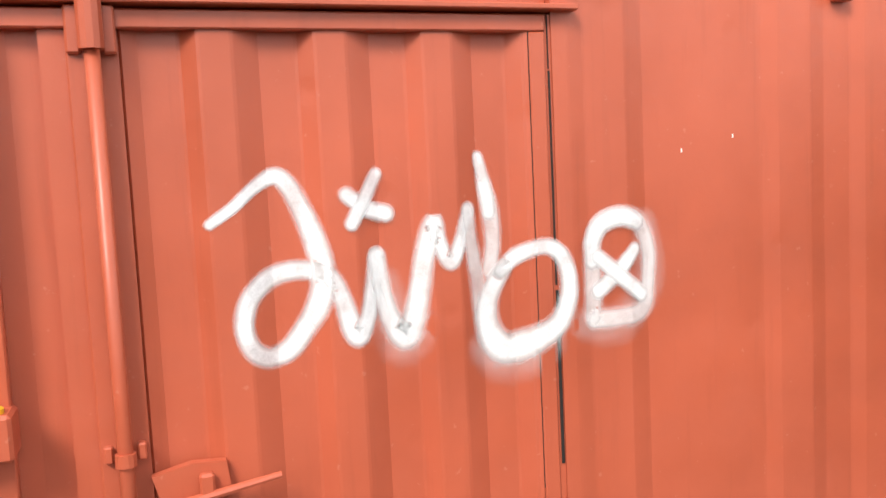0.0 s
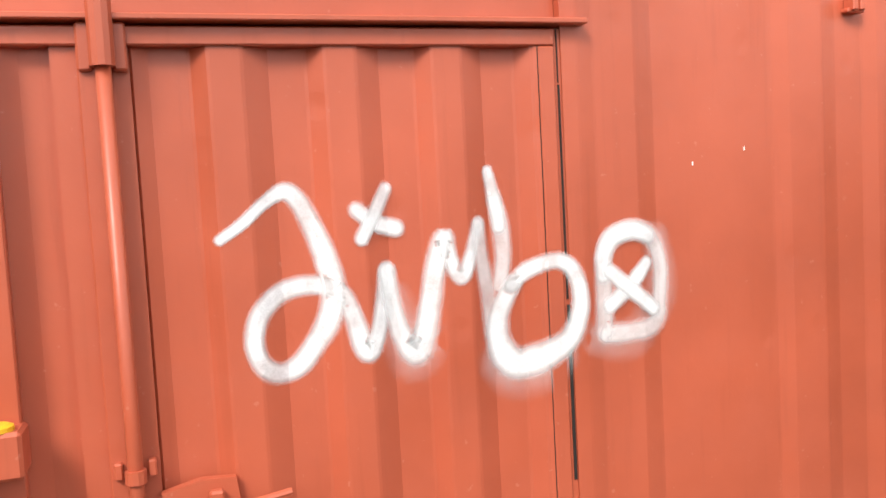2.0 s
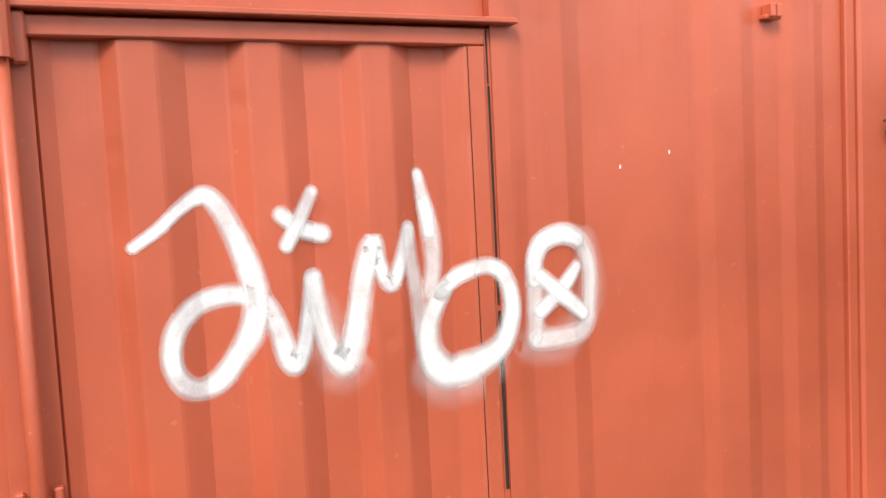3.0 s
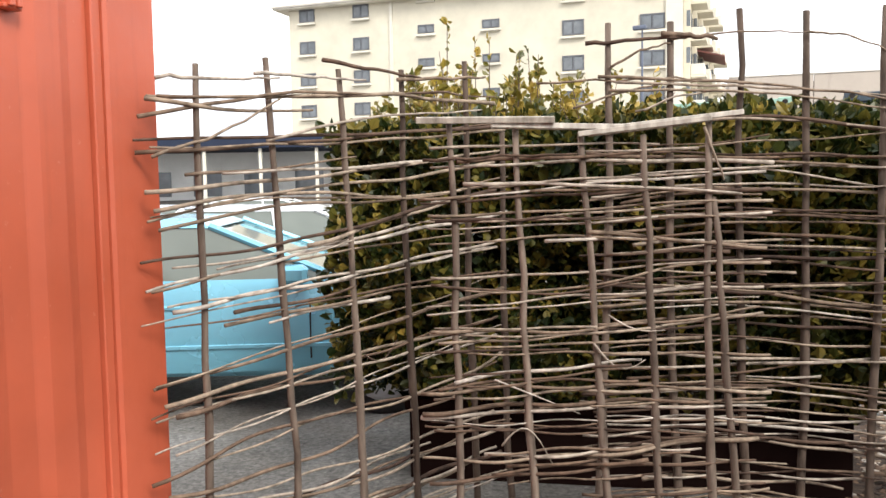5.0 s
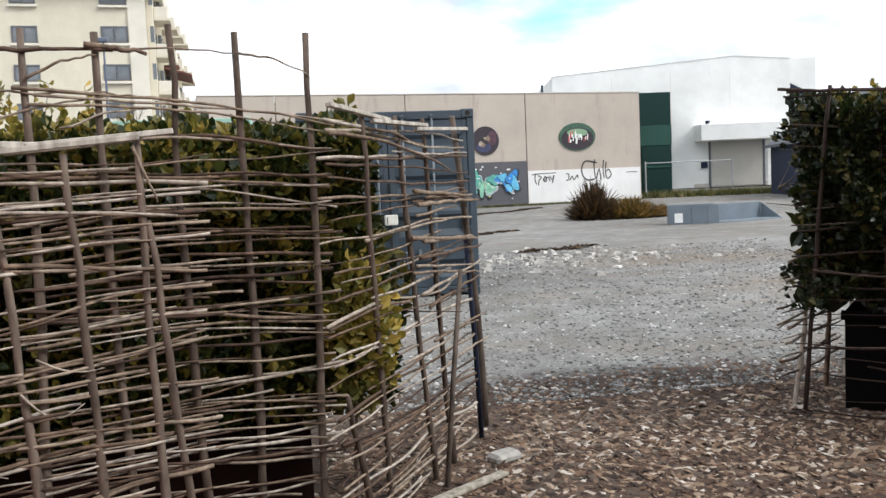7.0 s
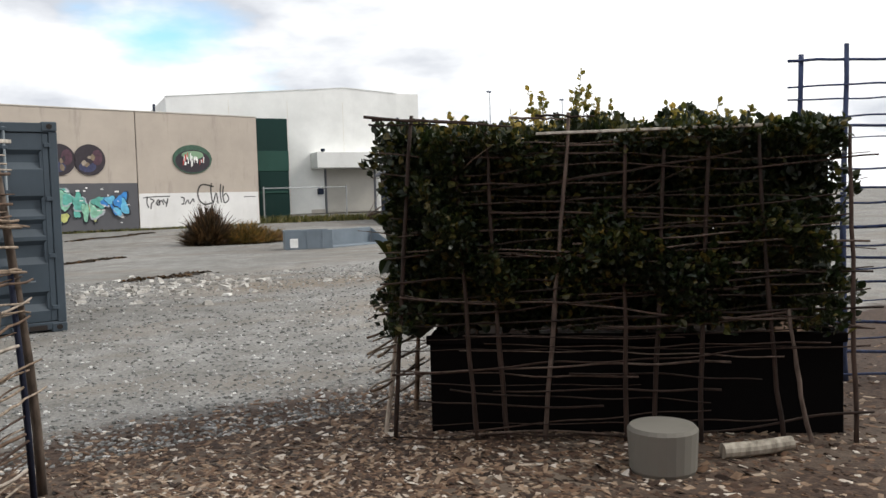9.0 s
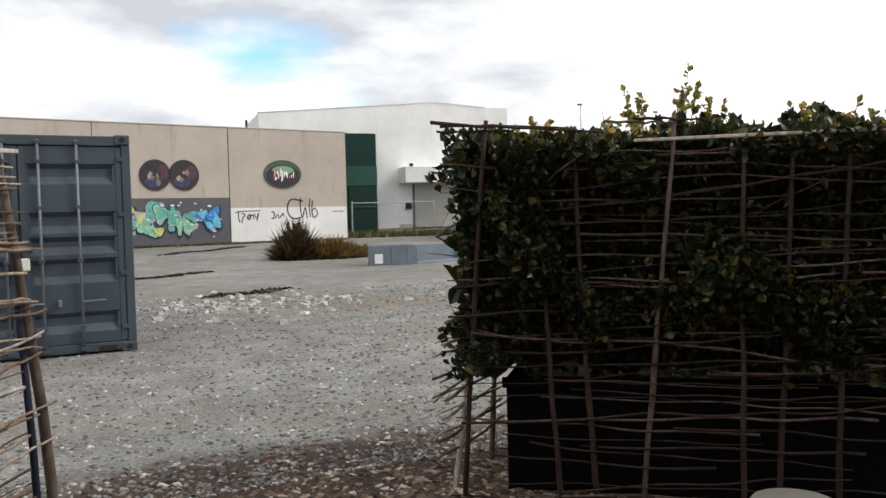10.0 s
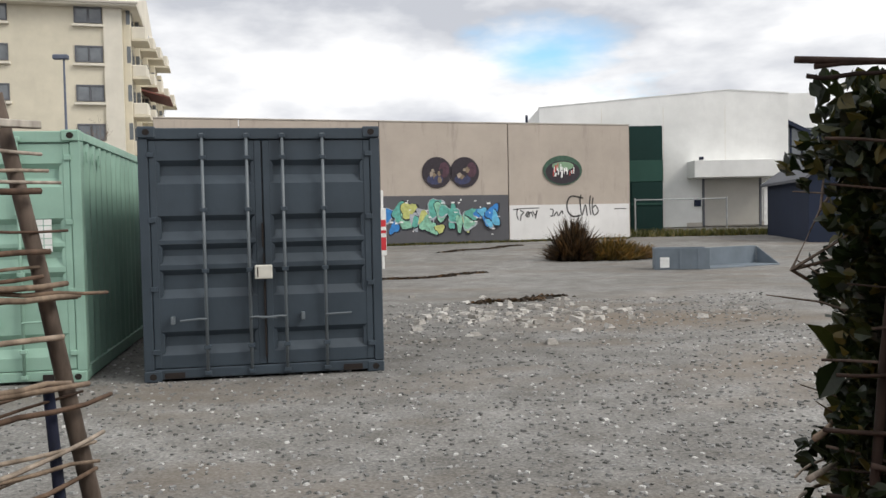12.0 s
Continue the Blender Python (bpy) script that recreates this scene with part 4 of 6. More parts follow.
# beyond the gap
# rods and posts here use the darkened bark, which stands in for shade
hurdle("wattle hurdle in shade-darkened bark woven in front of the black planter", (3.36, -6.79), (5.50, -8.56),
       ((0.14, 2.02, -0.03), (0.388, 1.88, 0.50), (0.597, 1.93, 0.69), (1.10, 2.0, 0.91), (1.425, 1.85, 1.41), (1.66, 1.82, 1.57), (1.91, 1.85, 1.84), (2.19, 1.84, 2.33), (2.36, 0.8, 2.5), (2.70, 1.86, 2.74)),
       (1.86, 1.87, 1.84, 1.84), 15, post_mat=M_TWIG_SHADED, over=0.08, mat=M_TWIG_SHADED, full=0.3, post_r=0.0135, twig=(0.0038, 0.0075), gap=0.03, bunch=(1, 1, 2, 2), slack=1.5, strays=0,
       laths=((0.9, 2.2, 1.87, 1.87, 0.016),),
       extra=((-0.15, 2.02, 0.75, 1.93, 0.0, 0.010), (-0.1, 2.0, 0.6, 1.95, 0.01, 0.008), (-0.12, 1.97, 0.3, 1.96, 0.0, 0.007), (0.281, 1.78, 0.367, 1.33, 0.0, 0.0055), (0.281, 1.78, 0.205, 1.34, 0.0, 0.0055),
              (0.75, 1.98, 1.1, 1.96, 0.0, 0.008), (0.9, 1.99, 1.25, 1.97, 0.0, 0.008)))
hurdle("short end hurdle beside the gap", (3.33, -6.64), (3.95, -6.12), ((0.40, 1.0, 0.06), (0.85, 0.98, 0.62), (1.26, 0.62, 1.0)), (1.0, 1.0, 0.98), 16, post_mat=M_TWIG,
       over=0.2, mat=M_TWIG, post_r=0.017, full=1.0, gap=0.065, bunch=(1, 1, 2), twig=(0.0065, 0.0095), slack=0.4, z0=0.22, weave=0.6)
hurdle("tall bare wattle hurdle with blue stained posts", (6.61, -7.37), (9.04, -8.71), ((0.01, 2.52, -0.06), (0.38, 2.60, 0.36), (0.81, 2.62, 0.78), (1.27, 2.64, 1.24), (1.72, 2.66, 1.69), (2.21, 2.66, 2.24), (2.73, 2.68, 2.73)),
       (2.44, 2.56, 2.6), 17, over=0.16, mat=M_POSTBLUE, post_mat=M_POSTBLUE, post_r=0.024, full=0.9, twig=(0.009, 0.014), gap=0.10, bunch=(1,), slack=0.5)


# ---- hedges in planters ----
def leaf_cloud(count, place, size, seed, up=0.35):
    """Many small folded leaves; place(rng) gives a point and an outward direction."""
    rg = np.random.default_rng(seed)
    v, f = [], []
    for _ in range(count):
        p, o = place(rg)
        d = Vector(o) * rg.uniform(0.3, 1.0) + Vector(rg.normal(0, 0.55, 3)) + Vector((0, 0, up))
        d.normalize()
        s = d.cross(Vector(rg.normal(0, 1, 3)))
        if s.length < 1e-3:
            continue
        s.normalize()
        nrm = d.cross(s)
        ln = size * rg.uniform(0.6, 1.3)
        w = ln * rg.uniform(0.28, 0.4)
        p = Vector(p)
        k = len(v)
        mid = p + d * ln * 0.5
        v += [tuple(p), tuple(mid + s * w + nrm * w * 0.35), tuple(mid + d * ln * 0.28 + s * w * 0.7 + nrm * w * 0.2), tuple(p + d * ln - nrm * ln * 0.08),
              tuple(mid + d * ln * 0.28 - s * w * 0.7 + nrm * w * 0.2), tuple(mid - s * w + nrm * w * 0.35), tuple(mid)]
        f += [(k, k + 1, k + 6), (k + 1, k + 2, k + 6), (k + 2, k + 3, k + 6), (k + 3, k + 4, k + 6), (k + 4, k + 5, k + 6), (k + 5, k, k + 6)]
    b = Build()
    b.v, b.f = v, f
    return b


def hedge(label, origin, angle, L, D, z0, z1, count, seed, mat, planter_mat, planter_label, plan_h, shoots, inset=0.0, bulge=0.16, left=0.0, tail=0.0, leaf=0.056, clumps=((0.5, 9.0, 1.0),)):
    root = thing("hedge", label, "hedge", pose(origin[0], origin[1], 0, rz=angle))
    ofs = seed * 7.3

    def shape(x, z):
        return bulge * noise.noise((x * 2.1 + ofs, z * 2.3, 0.0)) + 0.09 * noise.noise((x * 5 + ofs, z * 5, 3.0))

    def place(rg):
        side = rg.random()
        z = z0 + (z1 - z0) * rg.random() ** 0.85
        # the skirt hangs unevenly
        depth = rg.random() ** 2.2 * 0.34
        if side < 0.50:
            x = rg.uniform(-0.05 - left, L + 0.05)
            low = z0 + 0.25 * noise.noise((x * 3 + ofs, 0.0, 9.0))
            z = max(z, low)
            return (x, -shape(x, z) + depth - 0.05, z), (0, -1, 0)
        if side < 0.78:
            x, y = rg.uniform(0, L), rg.uniform(0, D)
            hz = z1 + 0.16 * noise.noise((x * 2.4 + ofs, y * 2.4, 5.0)) + 0.07 * noise.noise((x * 7 + ofs, y * 7, 5.0))
            return (x, y, hz - depth), (0, 0, 1)
        if side < 0.86:
            y = rg.uniform(0, D)
            return (-0.06 - left - shape(y + 9, z) + depth, y, z), (-1, 0, 0)
        if side < 0.94:
            y = rg.uniform(0, D)
            return (L + 0.06 + shape(y + 4, z) - depth, y, z), (1, 0, 0)
        return (rg.uniform(0, L), D - depth + shape(z, z), z), (0, 1, 0)

    part("crown", leaf_cloud(count, place, leaf, seed), mat, root, smooth=False)

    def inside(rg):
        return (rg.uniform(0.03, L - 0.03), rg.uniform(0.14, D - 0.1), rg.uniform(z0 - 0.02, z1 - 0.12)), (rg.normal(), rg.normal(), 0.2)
    # inner leaves take the darkened copy, so shade inside the hedge is painted in
    part("inner_foliage", leaf_cloud(6500, inside, 0.13, seed + 7), M_LEAF_SHADED, root)
    rg = random.Random(seed)
    # upright shoots above the top
    sb = Build()
    tips = []
    for _ in range(shoots):
        mid, wide, tall = rg.choice(clumps)
        x, y = min(L - 0.05, max(0.05, rg.gauss(mid, wide))), rg.uniform(0.05, D - 0.05)
        h = rg.uniform(0.04, 0.26) * tall * (0.55 + 0.6 * math.exp(-((x - mid) / wide) ** 2))
        base = (x, y, z1 - 0.12)
        tip = (x + rg.gauss(0, 0.05), y + rg.gauss(0, 0.05), z1 + h - 0.02)
        sb.tube([base, tip], [0.005, 0.002], 4)
        tips.append((Vector(base), Vector(tip)))

    def on_shoot(r2):
        a, c = tips[int(r2.random() * len(tips))]
        return tuple(a.lerp(c, 0.3 + 0.72 * r2.random())), (r2.normal(), r2.normal(), 0.6)
    tagged(part("shoot_stem", sb, M_POST, root), kind="stuff")
    part("shoot_foliage", leaf_cloud(shoots * 20, on_shoot, 0.046, seed + 1, 0.5), M_SHOOT, root)
    # stems inside
    for i in range(int(L / 0.17)):
        x = 0.1 + i * 0.17 + rg.uniform(-0.04, 0.04)
        y = rg.uniform(0.25, D - 0.2)
        st = Build()
        pts = [(x, y, plan_h - 0.05)]
        for k in range(1, 7):
            pts.append((x + rg.gauss(0, 0.03) * k, y + rg.gauss(0, 0.03) * k, plan_h + (z1 - plan_h - 0.1) * k / 6))
        st.tube(pts, [0.014 - 0.0018 * k for k in range(7)], 6)
        for k in range(1, 6):
            for _ in range(2):
                a = Vector(pts[k])
                c = a + Vector((rg.gauss(0, 0.2), rg.gauss(0, 0.2), rg.uniform(0.05, 0.25)))
                st.tube([a, a.lerp(c, 0.5) + Vector((0, 0, 0.02)), c], [0.006, 0.004, 0.002], 4)
        part("stem", st, M_POST, root)
    # the planter that it grows in
    pl = thing("planter", planter_label, "planter", pose(origin[0], origin[1], 0, rz=angle))
    t = 0.045
    x0, x1, y0, y1 = inset, L - inset + tail, 0.10, D - 0.05
    part("front_panel", Build().box(x0, y0, 0.0, x1, y0 + t, plan_h, 0.006), planter_mat, pl)
    part("back_panel", Build().box(x0, y1 - t, 0.0, x1, y1, plan_h, 0.006), planter_mat, pl)
    part("side_panel", Build().box(x0, y0 + t + 0.002, 0.0, x0 + t, y1 - t - 0.002, plan_h, 0.006), planter_mat, pl)
    part("side_panel", Build().box(x1 - t, y0 + t + 0.002, 0.0, x1, y1 - t - 0.002, plan_h, 0.006), planter_mat, pl)
    part("rim", Build().box(x0 - 0.02, y0 - 0.02, plan_h - 0.06, x1 + 0.02, y0 - 0.002, plan_h, 0.005), planter_mat, pl)
    part("soil", Build().box(x0 + t + 0.002, y0 + t + 0.002, 0.02, x1 - t - 0.002, y1 - t - 0.002, plan_h - 0.06), M_MULCH, pl, "dark soil")
    return root


hedge("leafy green and yellow hedge growing behind the wattle", (-1.98, -8.34), 16.5, 2.72, 0.95, 0.44, 1.78, 32000, 3, M_LEAF, M_PLANTER_RED,
      "dark brown-red planter box under the hedge", 0.42, 170, inset=0.3, bulge=0.34, leaf=0.062, clumps=((0.6, 0.28, 1.9), (0.95, 0.35, 1.7), (0.75, 0.45, 1.4), (1.8, 0.6, 0.35)))
# the shade on this hedge's front is carried by its leaf colour
hedge("green hedge with shade-darkened leaves in a black planter beside the gap", (3.33, -6.65), -39.5, 2.72, 1.05, 0.66, 1.90, 38000, 5, M_LEAF_SHADED, M_PLANTER_BLACK,
      "black planter box under the shade-darkened hedge", 0.63, 85, inset=0.30, bulge=0.32, left=-0.13, tail=0.42, clumps=((1.15, 0.22, 1.5), (1.3, 0.2, 1.2), (0.5, 0.25, 0.7), (2.0, 0.35, 0.8)))


# a bright clump that pushes out at the hedge's open end
side = thing("shrub", "yellow-green leafy clump pushing through the hurdle", "shrub", pose(0.52, -7.80, 0.06))


def clump_spot(rg):
    a, b = rg.normal(0, 1, 3), rg.random() ** 0.4
    a = a / np.linalg.norm(a)
    return (a[0] * 0.17 * b + 0.05, a[1] * 0.2 * b, 0.78 + a[2] * 0.36 * b), tuple(a)


part("crown", leaf_cloud(900, clump_spot, 0.06, 77), M_SHOOT, side)
part("stem", Build().tube([(0, 0.05, -0.02), (0.01, 0.03, 0.4), (0.03, 0, 0.9)], [0.014, 0.011, 0.006], 6), M_POST, side)


# ---- concrete tilt-slab building with murals ----
SLAB = pose(10.86, 33.3, 0.46, rz=10.2)


def slab_building():
    r = thing("warehouse", "low concrete slab warehouse with painted lower walls", "building", SLAB)
    H = 5.92
    for x0, x1 in ((-17.0, -13.3), (-13.27, -6.70), (-6.67, -0.02), (0.02, 6.95)):
        part("wall_panel", Build().box(x0, 0.0, 0.0, x1, 0.18, H, 0.02), M_CONC, r)
    part("joint", Build().box(-0.02, 0.05, 0.0, 0.02, 0.1, H), M_GAP, r)
    part("joint", Build().box(-6.70, 0.05, 0.0, -6.67, 0.1, H), M_GAP, r)
    part("end_wall", Build().box(6.77, 0.19, 0.0, 6.95, 16, H), M_CONC, r)
    part("back_wall", Build().box(-17.0, 15.8, 0.0, 6.76, 16, H), M_CONC, r)
    part("end_wall", Build().box(-17.0, 0.19, 0.0, -16.8, 15.79, H), M_CONC, r)
    part("roof", Build().box(-16.8, 0.19, H - 0.5, 6.76, 15.79, H - 0.3), M_ROOFGREY, r)
    part("parapet_cap", Build().box(-17.0, -0.03, H + 0.003, 6.97, 0.21, H + 0.06, 0.01), M_CONCEDGE, r)
    part("painted_dado", Build().box(-6.66, -0.012, 0.0, -0.03, -0.003, 2.32), M_DADO_GREY, r, "dark grey painted lower wall")
    part("painted_dado", Build().box(0.03, -0.012, 0.0, 6.9, -0.003, 1.78), M_DADO_WHITE, r, "white painted lower wall")
    # roof fittings
    v = Build().box(0.9, 2.0, H - 0.3, 2.2, 2.4, H + 0.25, 0.02).box(1.9, 2.0, H + 0.25, 2.0, 2.1, H + 0.7)
    part("roof_vent", v, M_NAVY, r)
    part("roof_vent", Build().box(-10.6, 3.0, H - 0.3, -8.4, 4.0, H + 0.35, 0.05), M_NAVY, r)
    # two round murals
    pur = plain("mural_dark", (0.022, 0.015, 0.022), 0.6, 0, 0.3)
    blu = plain("mural_blue", (0.035, 0.04, 0.10), 0.6, 0, 0.3)
    och = plain("mural_ochre", (0.20, 0.15, 0.10), 0.6, 0, 0.3)
    pal = plain("mural_pale", (0.34, 0.28, 0.22), 0.6, 0, 0.3)
    mag = plain("mural_maroon", (0.07, 0.028, 0.045), 0.6, 0, 0.3)
    grn = plain("mural_green", (0.035, 0.085, 0.055), 0.6, 0, 0.3)
    for cx in (-3.80, -2.36):
        disc = thing("mural_disc", "round dark mural board with a pale motif on concrete", "mural", SLAB @ pose(cx, -0.03, 3.46), "murals")
        part("board", Build().prism(arc(0, 0, 0.76, 0.76, 40), -0.03, 0.03, axis=1), pur, disc)
        part("blue_patch", Build().prism(arc(-0.12, -0.35, 0.42, 0.25, 20), -0.036, -0.031, axis=1), blu, disc)
        part("maroon_patch", Build().prism(arc(0.36, 0.12, 0.26, 0.38, 20), -0.037, -0.032, axis=1), mag, disc)
        rg = random.Random(int(cx * 100))
        for i in range(7):
            px, pz = rg.gauss(-0.02, 0.17), rg.gauss(0.02, 0.22)
            o = [(px + rg.uniform(0.04, 0.15) * math.cos(a * 1.05), pz + rg.uniform(0.05, 0.2) * math.sin(a * 1.05)) for a in range(6)]
            part("motif", Build().prism(o, -0.043 - 0.002 * i, -0.038 - 0.002 * i, axis=1), (och, pal, pur)[i % 3], disc)
    ov = thing("mural_disc", "oval green mural board with white and red shapes", "mural", SLAB @ pose(3.02, -0.03, 3.55), "murals")
    part("board", Build().prism(arc(0, 0, 1.10, 0.76, 44), -0.03, 0.03, axis=1), grn, ov)
    part("edge_ring", Build().prism(arc(0, -0.1, 0.98, 0.60, 40), -0.036, -0.031, axis=1), pur, ov)
    rg = random.Random(8)
    red = plain("mural_red", (0.45, 0.06, 0.05), 0.6)
    for i in range(22):
        px, pz = rg.uniform(-0.6, 0.65), rg.uniform(-0.45, 0.1)
        w, h = rg.uniform(0.03, 0.09), rg.uniform(0.12, 0.32)
        part("motif", Build().prism([(px, pz), (px + w, pz - 0.02), (px + w * 1.6, pz + h), (px + w * 0.4, pz + h * 1.1)], -0.043 - 0.001 * i, -0.038 - 0.001 * i, axis=1),
             M_WHITE if i % 4 else red, ov)
    part("arch", Build().prism(arc(0, 0.22, 0.62, 0.22, 24), -0.037, -0.0365, axis=1), plain("mural_leaf", (0.2, 0.32, 0.2), 0.6), ov)
    # big colour piece on the grey dado: letters as overlapping rounded shapes
    piece = thing("wall_graffiti", "teal, green and blue graffiti piece on grey wall", "graffiti", SLAB @ pose(0, -0.014, 0))
    teal = plain("paint_teal", (0.10, 0.36, 0.30), 0.6, 0, 0.3)
    sea = plain("paint_sea_green", (0.22, 0.46, 0.33), 0.6, 0, 0.35)
    blue = plain("paint_blue", (0.03, 0.20, 0.52), 0.6, 0, 0.25)
    cyan = plain("paint_cyan", (0.12, 0.42, 0.62), 0.6, 0, 0.25)
    lime = plain("paint_lime", (0.46, 0.48, 0.16), 0.6, 0, 0.25)
    lilac = plain("paint_grey_lilac", (0.36, 0.38, 0.42), 0.6, 0, 0.25)
    ink = plain("paint_ink", (0.01, 0.012, 0.02), 0.6)
    rg = random.Random(21)
    cols = (blue, sea, teal, teal, sea, lilac, teal, sea, lime, teal, cyan, blue)
    for i in range(30):
        t = i / 29
        cx = -6.25 + 5.55 * t + rg.uniform(-0.12, 0.12)
        cz = 1.2 + rg.uniform(-0.55, 0.6) * (1 - 0.5 * abs(t - 0.4))
        rx, rz = rg.uniform(0.14, 0.36), rg.uniform(0.2, 0.5)
        mat = cyan if t > 0.82 and i % 2 else blue if t > 0.82 or t < 0.05 else cols[rg.randrange(1, 10)]
        turn = rg.uniform(-0.7, 0.7)
        o = []
        for k in range(16):
            a = 2 * math.pi * k / 16
            q = 1 + 0.35 * math.sin(3 * a + i) * rg.uniform(0.3, 1)
            x, z = rx * q * math.cos(a), rz * q * math.sin(a)
            o.append((cx + x * math.cos(turn) - z * math.sin(turn), cz + x * math.sin(turn) + z * math.cos(turn)))
        big = [(cx + (x - cx) * 1.2 + 0.03, cz + (z - cz) * 1.14 - 0.03) for x, z in o]
        y = -0.003 * i
        shape = part("letter_shape", Build().prism(o, y - 0.0026, y - 0.0014, axis=1), mat, piece)
        part("outline", Build().prism(big, y - 0.0012, y, axis=1), ink if i % 3 else lilac, shape)
    for i in range(26):
        x, z = rg.uniform(-6.3, -0.6), rg.uniform(0.25, 2.1)
        part("paint_fleck", Build().box(x, -0.097, z, x + rg.uniform(0.04, 0.2), -0.094, z + rg.uniform(0.03, 0.08)), M_WHITE, piece)
    # hand-written tags on the white dado
    tag = thing("wall_tag", "black spray-painted tags on white wall", "graffiti", SLAB @ pose(0, -0.016, 0))
    flat = lambda x: 0.0
    T = lambda pts, w=0.09: stroke(tag, "tag_stroke", pts, w, M_SPRAYBLACK, flat, 5)
    T([(0.25, 1.55), (0.7, 1.6), (1.65, 1.62)], 0.07)
    T([(0.45, 1.6), (0.42, 1.3), (0.5, 1.05)])
    T([(0.62, 1.5), (0.8, 1.4), (0.66, 1.25), (0.62, 1.0)])
    T([(0.9, 1.25), (1.05, 1.45), (1.1, 1.2), (0.95, 1.2), (1.2, 1.4), (1.3, 1.2)])
    T([(1.3, 1.45), (1.45, 1.25), (1.55, 1.5), (1.45, 1.1)])
    T([(2.3, 1.55), (2.45, 1.5), (2.4, 1.2), (2.3, 1.2)])
    T([(2.5, 1.2), (2.65, 1.4), (2.75, 1.2), (2.95, 1.45), (3.0, 1.3)])
    T([(4.15, 2.1), (3.5, 2.2), (3.25, 1.85), (3.3, 1.4), (3.6, 1.15), (4.0, 1.2)], 0.12)
    T([(4.05, 2.25), (4.0, 1.9), (4.1, 1.2), (4.3, 1.75), (4.4, 1.2)], 0.1)
    T([(4.6, 2.2), (4.55, 1.8), (4.6, 1.25)], 0.1)
    T([(4.75, 2.1), (4.7, 1.6), (4.8, 1.2), (5.05, 1.4), (4.9, 1.7), (4.75, 1.6)], 0.1)
    T([(6.0, 1.5), (6.3, 1.52), (6.7, 1.5)], 0.06)
    return r


slab_building()


# ---- white warehouse behind ----
def white_warehouse():
    W0 = pose(14.72, 42.05, 0.82, rz=-7.3)
    r = thing("warehouse", "large white rendered warehouse with low gable and canopy", "building", W0)
    wall = [(0, 0), (15.3, 0), (15.3, 8.05), (11.6, 8.35), (0, 7.5)]
    part("front_wall", Build().prism(wall, 0.0, 0.3, axis=1), M_WHITEWALL, r)
    part("side_wall", Build().box(0, 0.31, 0, 0.3, 24, 7.5), M_WHITEWALL, r)
    part("side_wall", Build().box(15.0, 0.31, 0, 15.3, 24, 8.0), M_WHITEWALL, r)
    part("roof", Build().prism([(0.3, 7.2), (11.6, 8.0), (15.0, 7.75), (15.0, 7.6), (11.6, 7.85), (0.3, 7.05)], 0.31, 24, axis=1), M_ROOFGREY, r)
    part("gable_cap", Build().prism([(-0.05, 7.503), (11.6, 8.353), (15.35, 8.053), (15.35, 8.13), (11.6, 8.40), (-0.05, 7.55)], -0.03, 0.32, axis=1), M_WHITEWALL, r)
    part("tower_block", Build().box(15.33, 1.2, 0, 17.5, 9, 8.25, 0.02), M_WHITEWALL, r)
    part("glazed_link", Build().box(15.34, 0.5, 0.3, 17.2, 1.15, 6.0), M_GLASS, r)
    for x in (15.6, 16.3, 17.0):
        part("mullion", Build().box(x, 0.44, 0.3, x + 0.1, 0.499, 6.0), M_NAVY, r)
    part("sloping_canopy", Build().prism([(15.35, 6.5), (18.6, 4.9), (18.6, 4.65), (15.35, 6.25)], 0.2, 1.6, axis=1), M_NAVY, r)
    # sheet joints and bump rail
    for x in (3.8, 7.6, 11.4):
        part("wall_joint", Build().box(x, -0.008, 0.0, x + 0.02, -0.002, 7.4), M_CREAMTRIM, r)
    # loading canopy with shutter and door below
    part("canopy", Build().box(9.05, -1.5, 2.95, 14.6, -0.003, 4.0, 0.03), M_WHITEWALL, r)
    sh = part("roller_shutter", Build().box(10.1, -0.06, 0.05, 13.45, -0.004, 2.94), M_SHUTTER, r)
    for i in range(24):
        part("slat", Build().box(10.12, -0.075, 0.08 + i * 0.118, 13.43, -0.061, 0.18 + i * 0.118, 0.004), M_SHUTTER, sh)
    part("shutter_jamb", Build().box(9.96, -0.1, 0.0, 10.09, -0.003, 2.94, 0.01), M_ROOFGREY, r)
    part("shutter_jamb", Build().box(13.46, -0.1, 0.0, 13.6, -0.003, 2.94, 0.01), M_ROOFGREY, r)
    part("side_door", Build().box(13.75, -0.05, 0.0, 14.5, -0.003, 2.3, 0.01), M_WHITE, r)
    part("meter_box", Build().box(9.45, -0.16, 1.25, 9.85, -0.003, 1.65, 0.02), M_NAVY, r)
    part("wall_light", Build().box(9.38, -1.55, 4.02, 9.6, -1.3, 4.2, 0.02), M_NAVY, r)
    part("kick_strip", Build().box(9.0, -0.03, 0.0, 15.2, -0.002, 0.25), M_CONCEDGE, r)
    # dark green link between the two buildings
    g = thing("link_building", "dark green clad link with a pale green band", "building", pose(18.66, 37.3, 0.55, rz=-5))
    part("wall", Build().box(0, 0, 0, 1.95, 5, 6.1, 0.02), M_DKGREEN, g)
    part("band", Build().box(-0.01, -0.04, 2.95, 1.96, -0.002, 4.15, 0.01), M_MIDGREEN, g)
    part("door_leaf", Build().box(0.15, -0.05, 0.0, 1.8, -0.003, 2.9, 0.01), M_DKGREEN, g)
    part("door_bar", Build().box(0.1, -0.09, 1.62, 1.85, -0.052, 1.72, 0.01), M_MIDGREEN, g)
    # rail fence in front of the white wall
    f = thing("rail_fence", "thin grey pipe rail in front of white wall", "fence", pose(18.7, 36.6, 0.5, rz=-5))
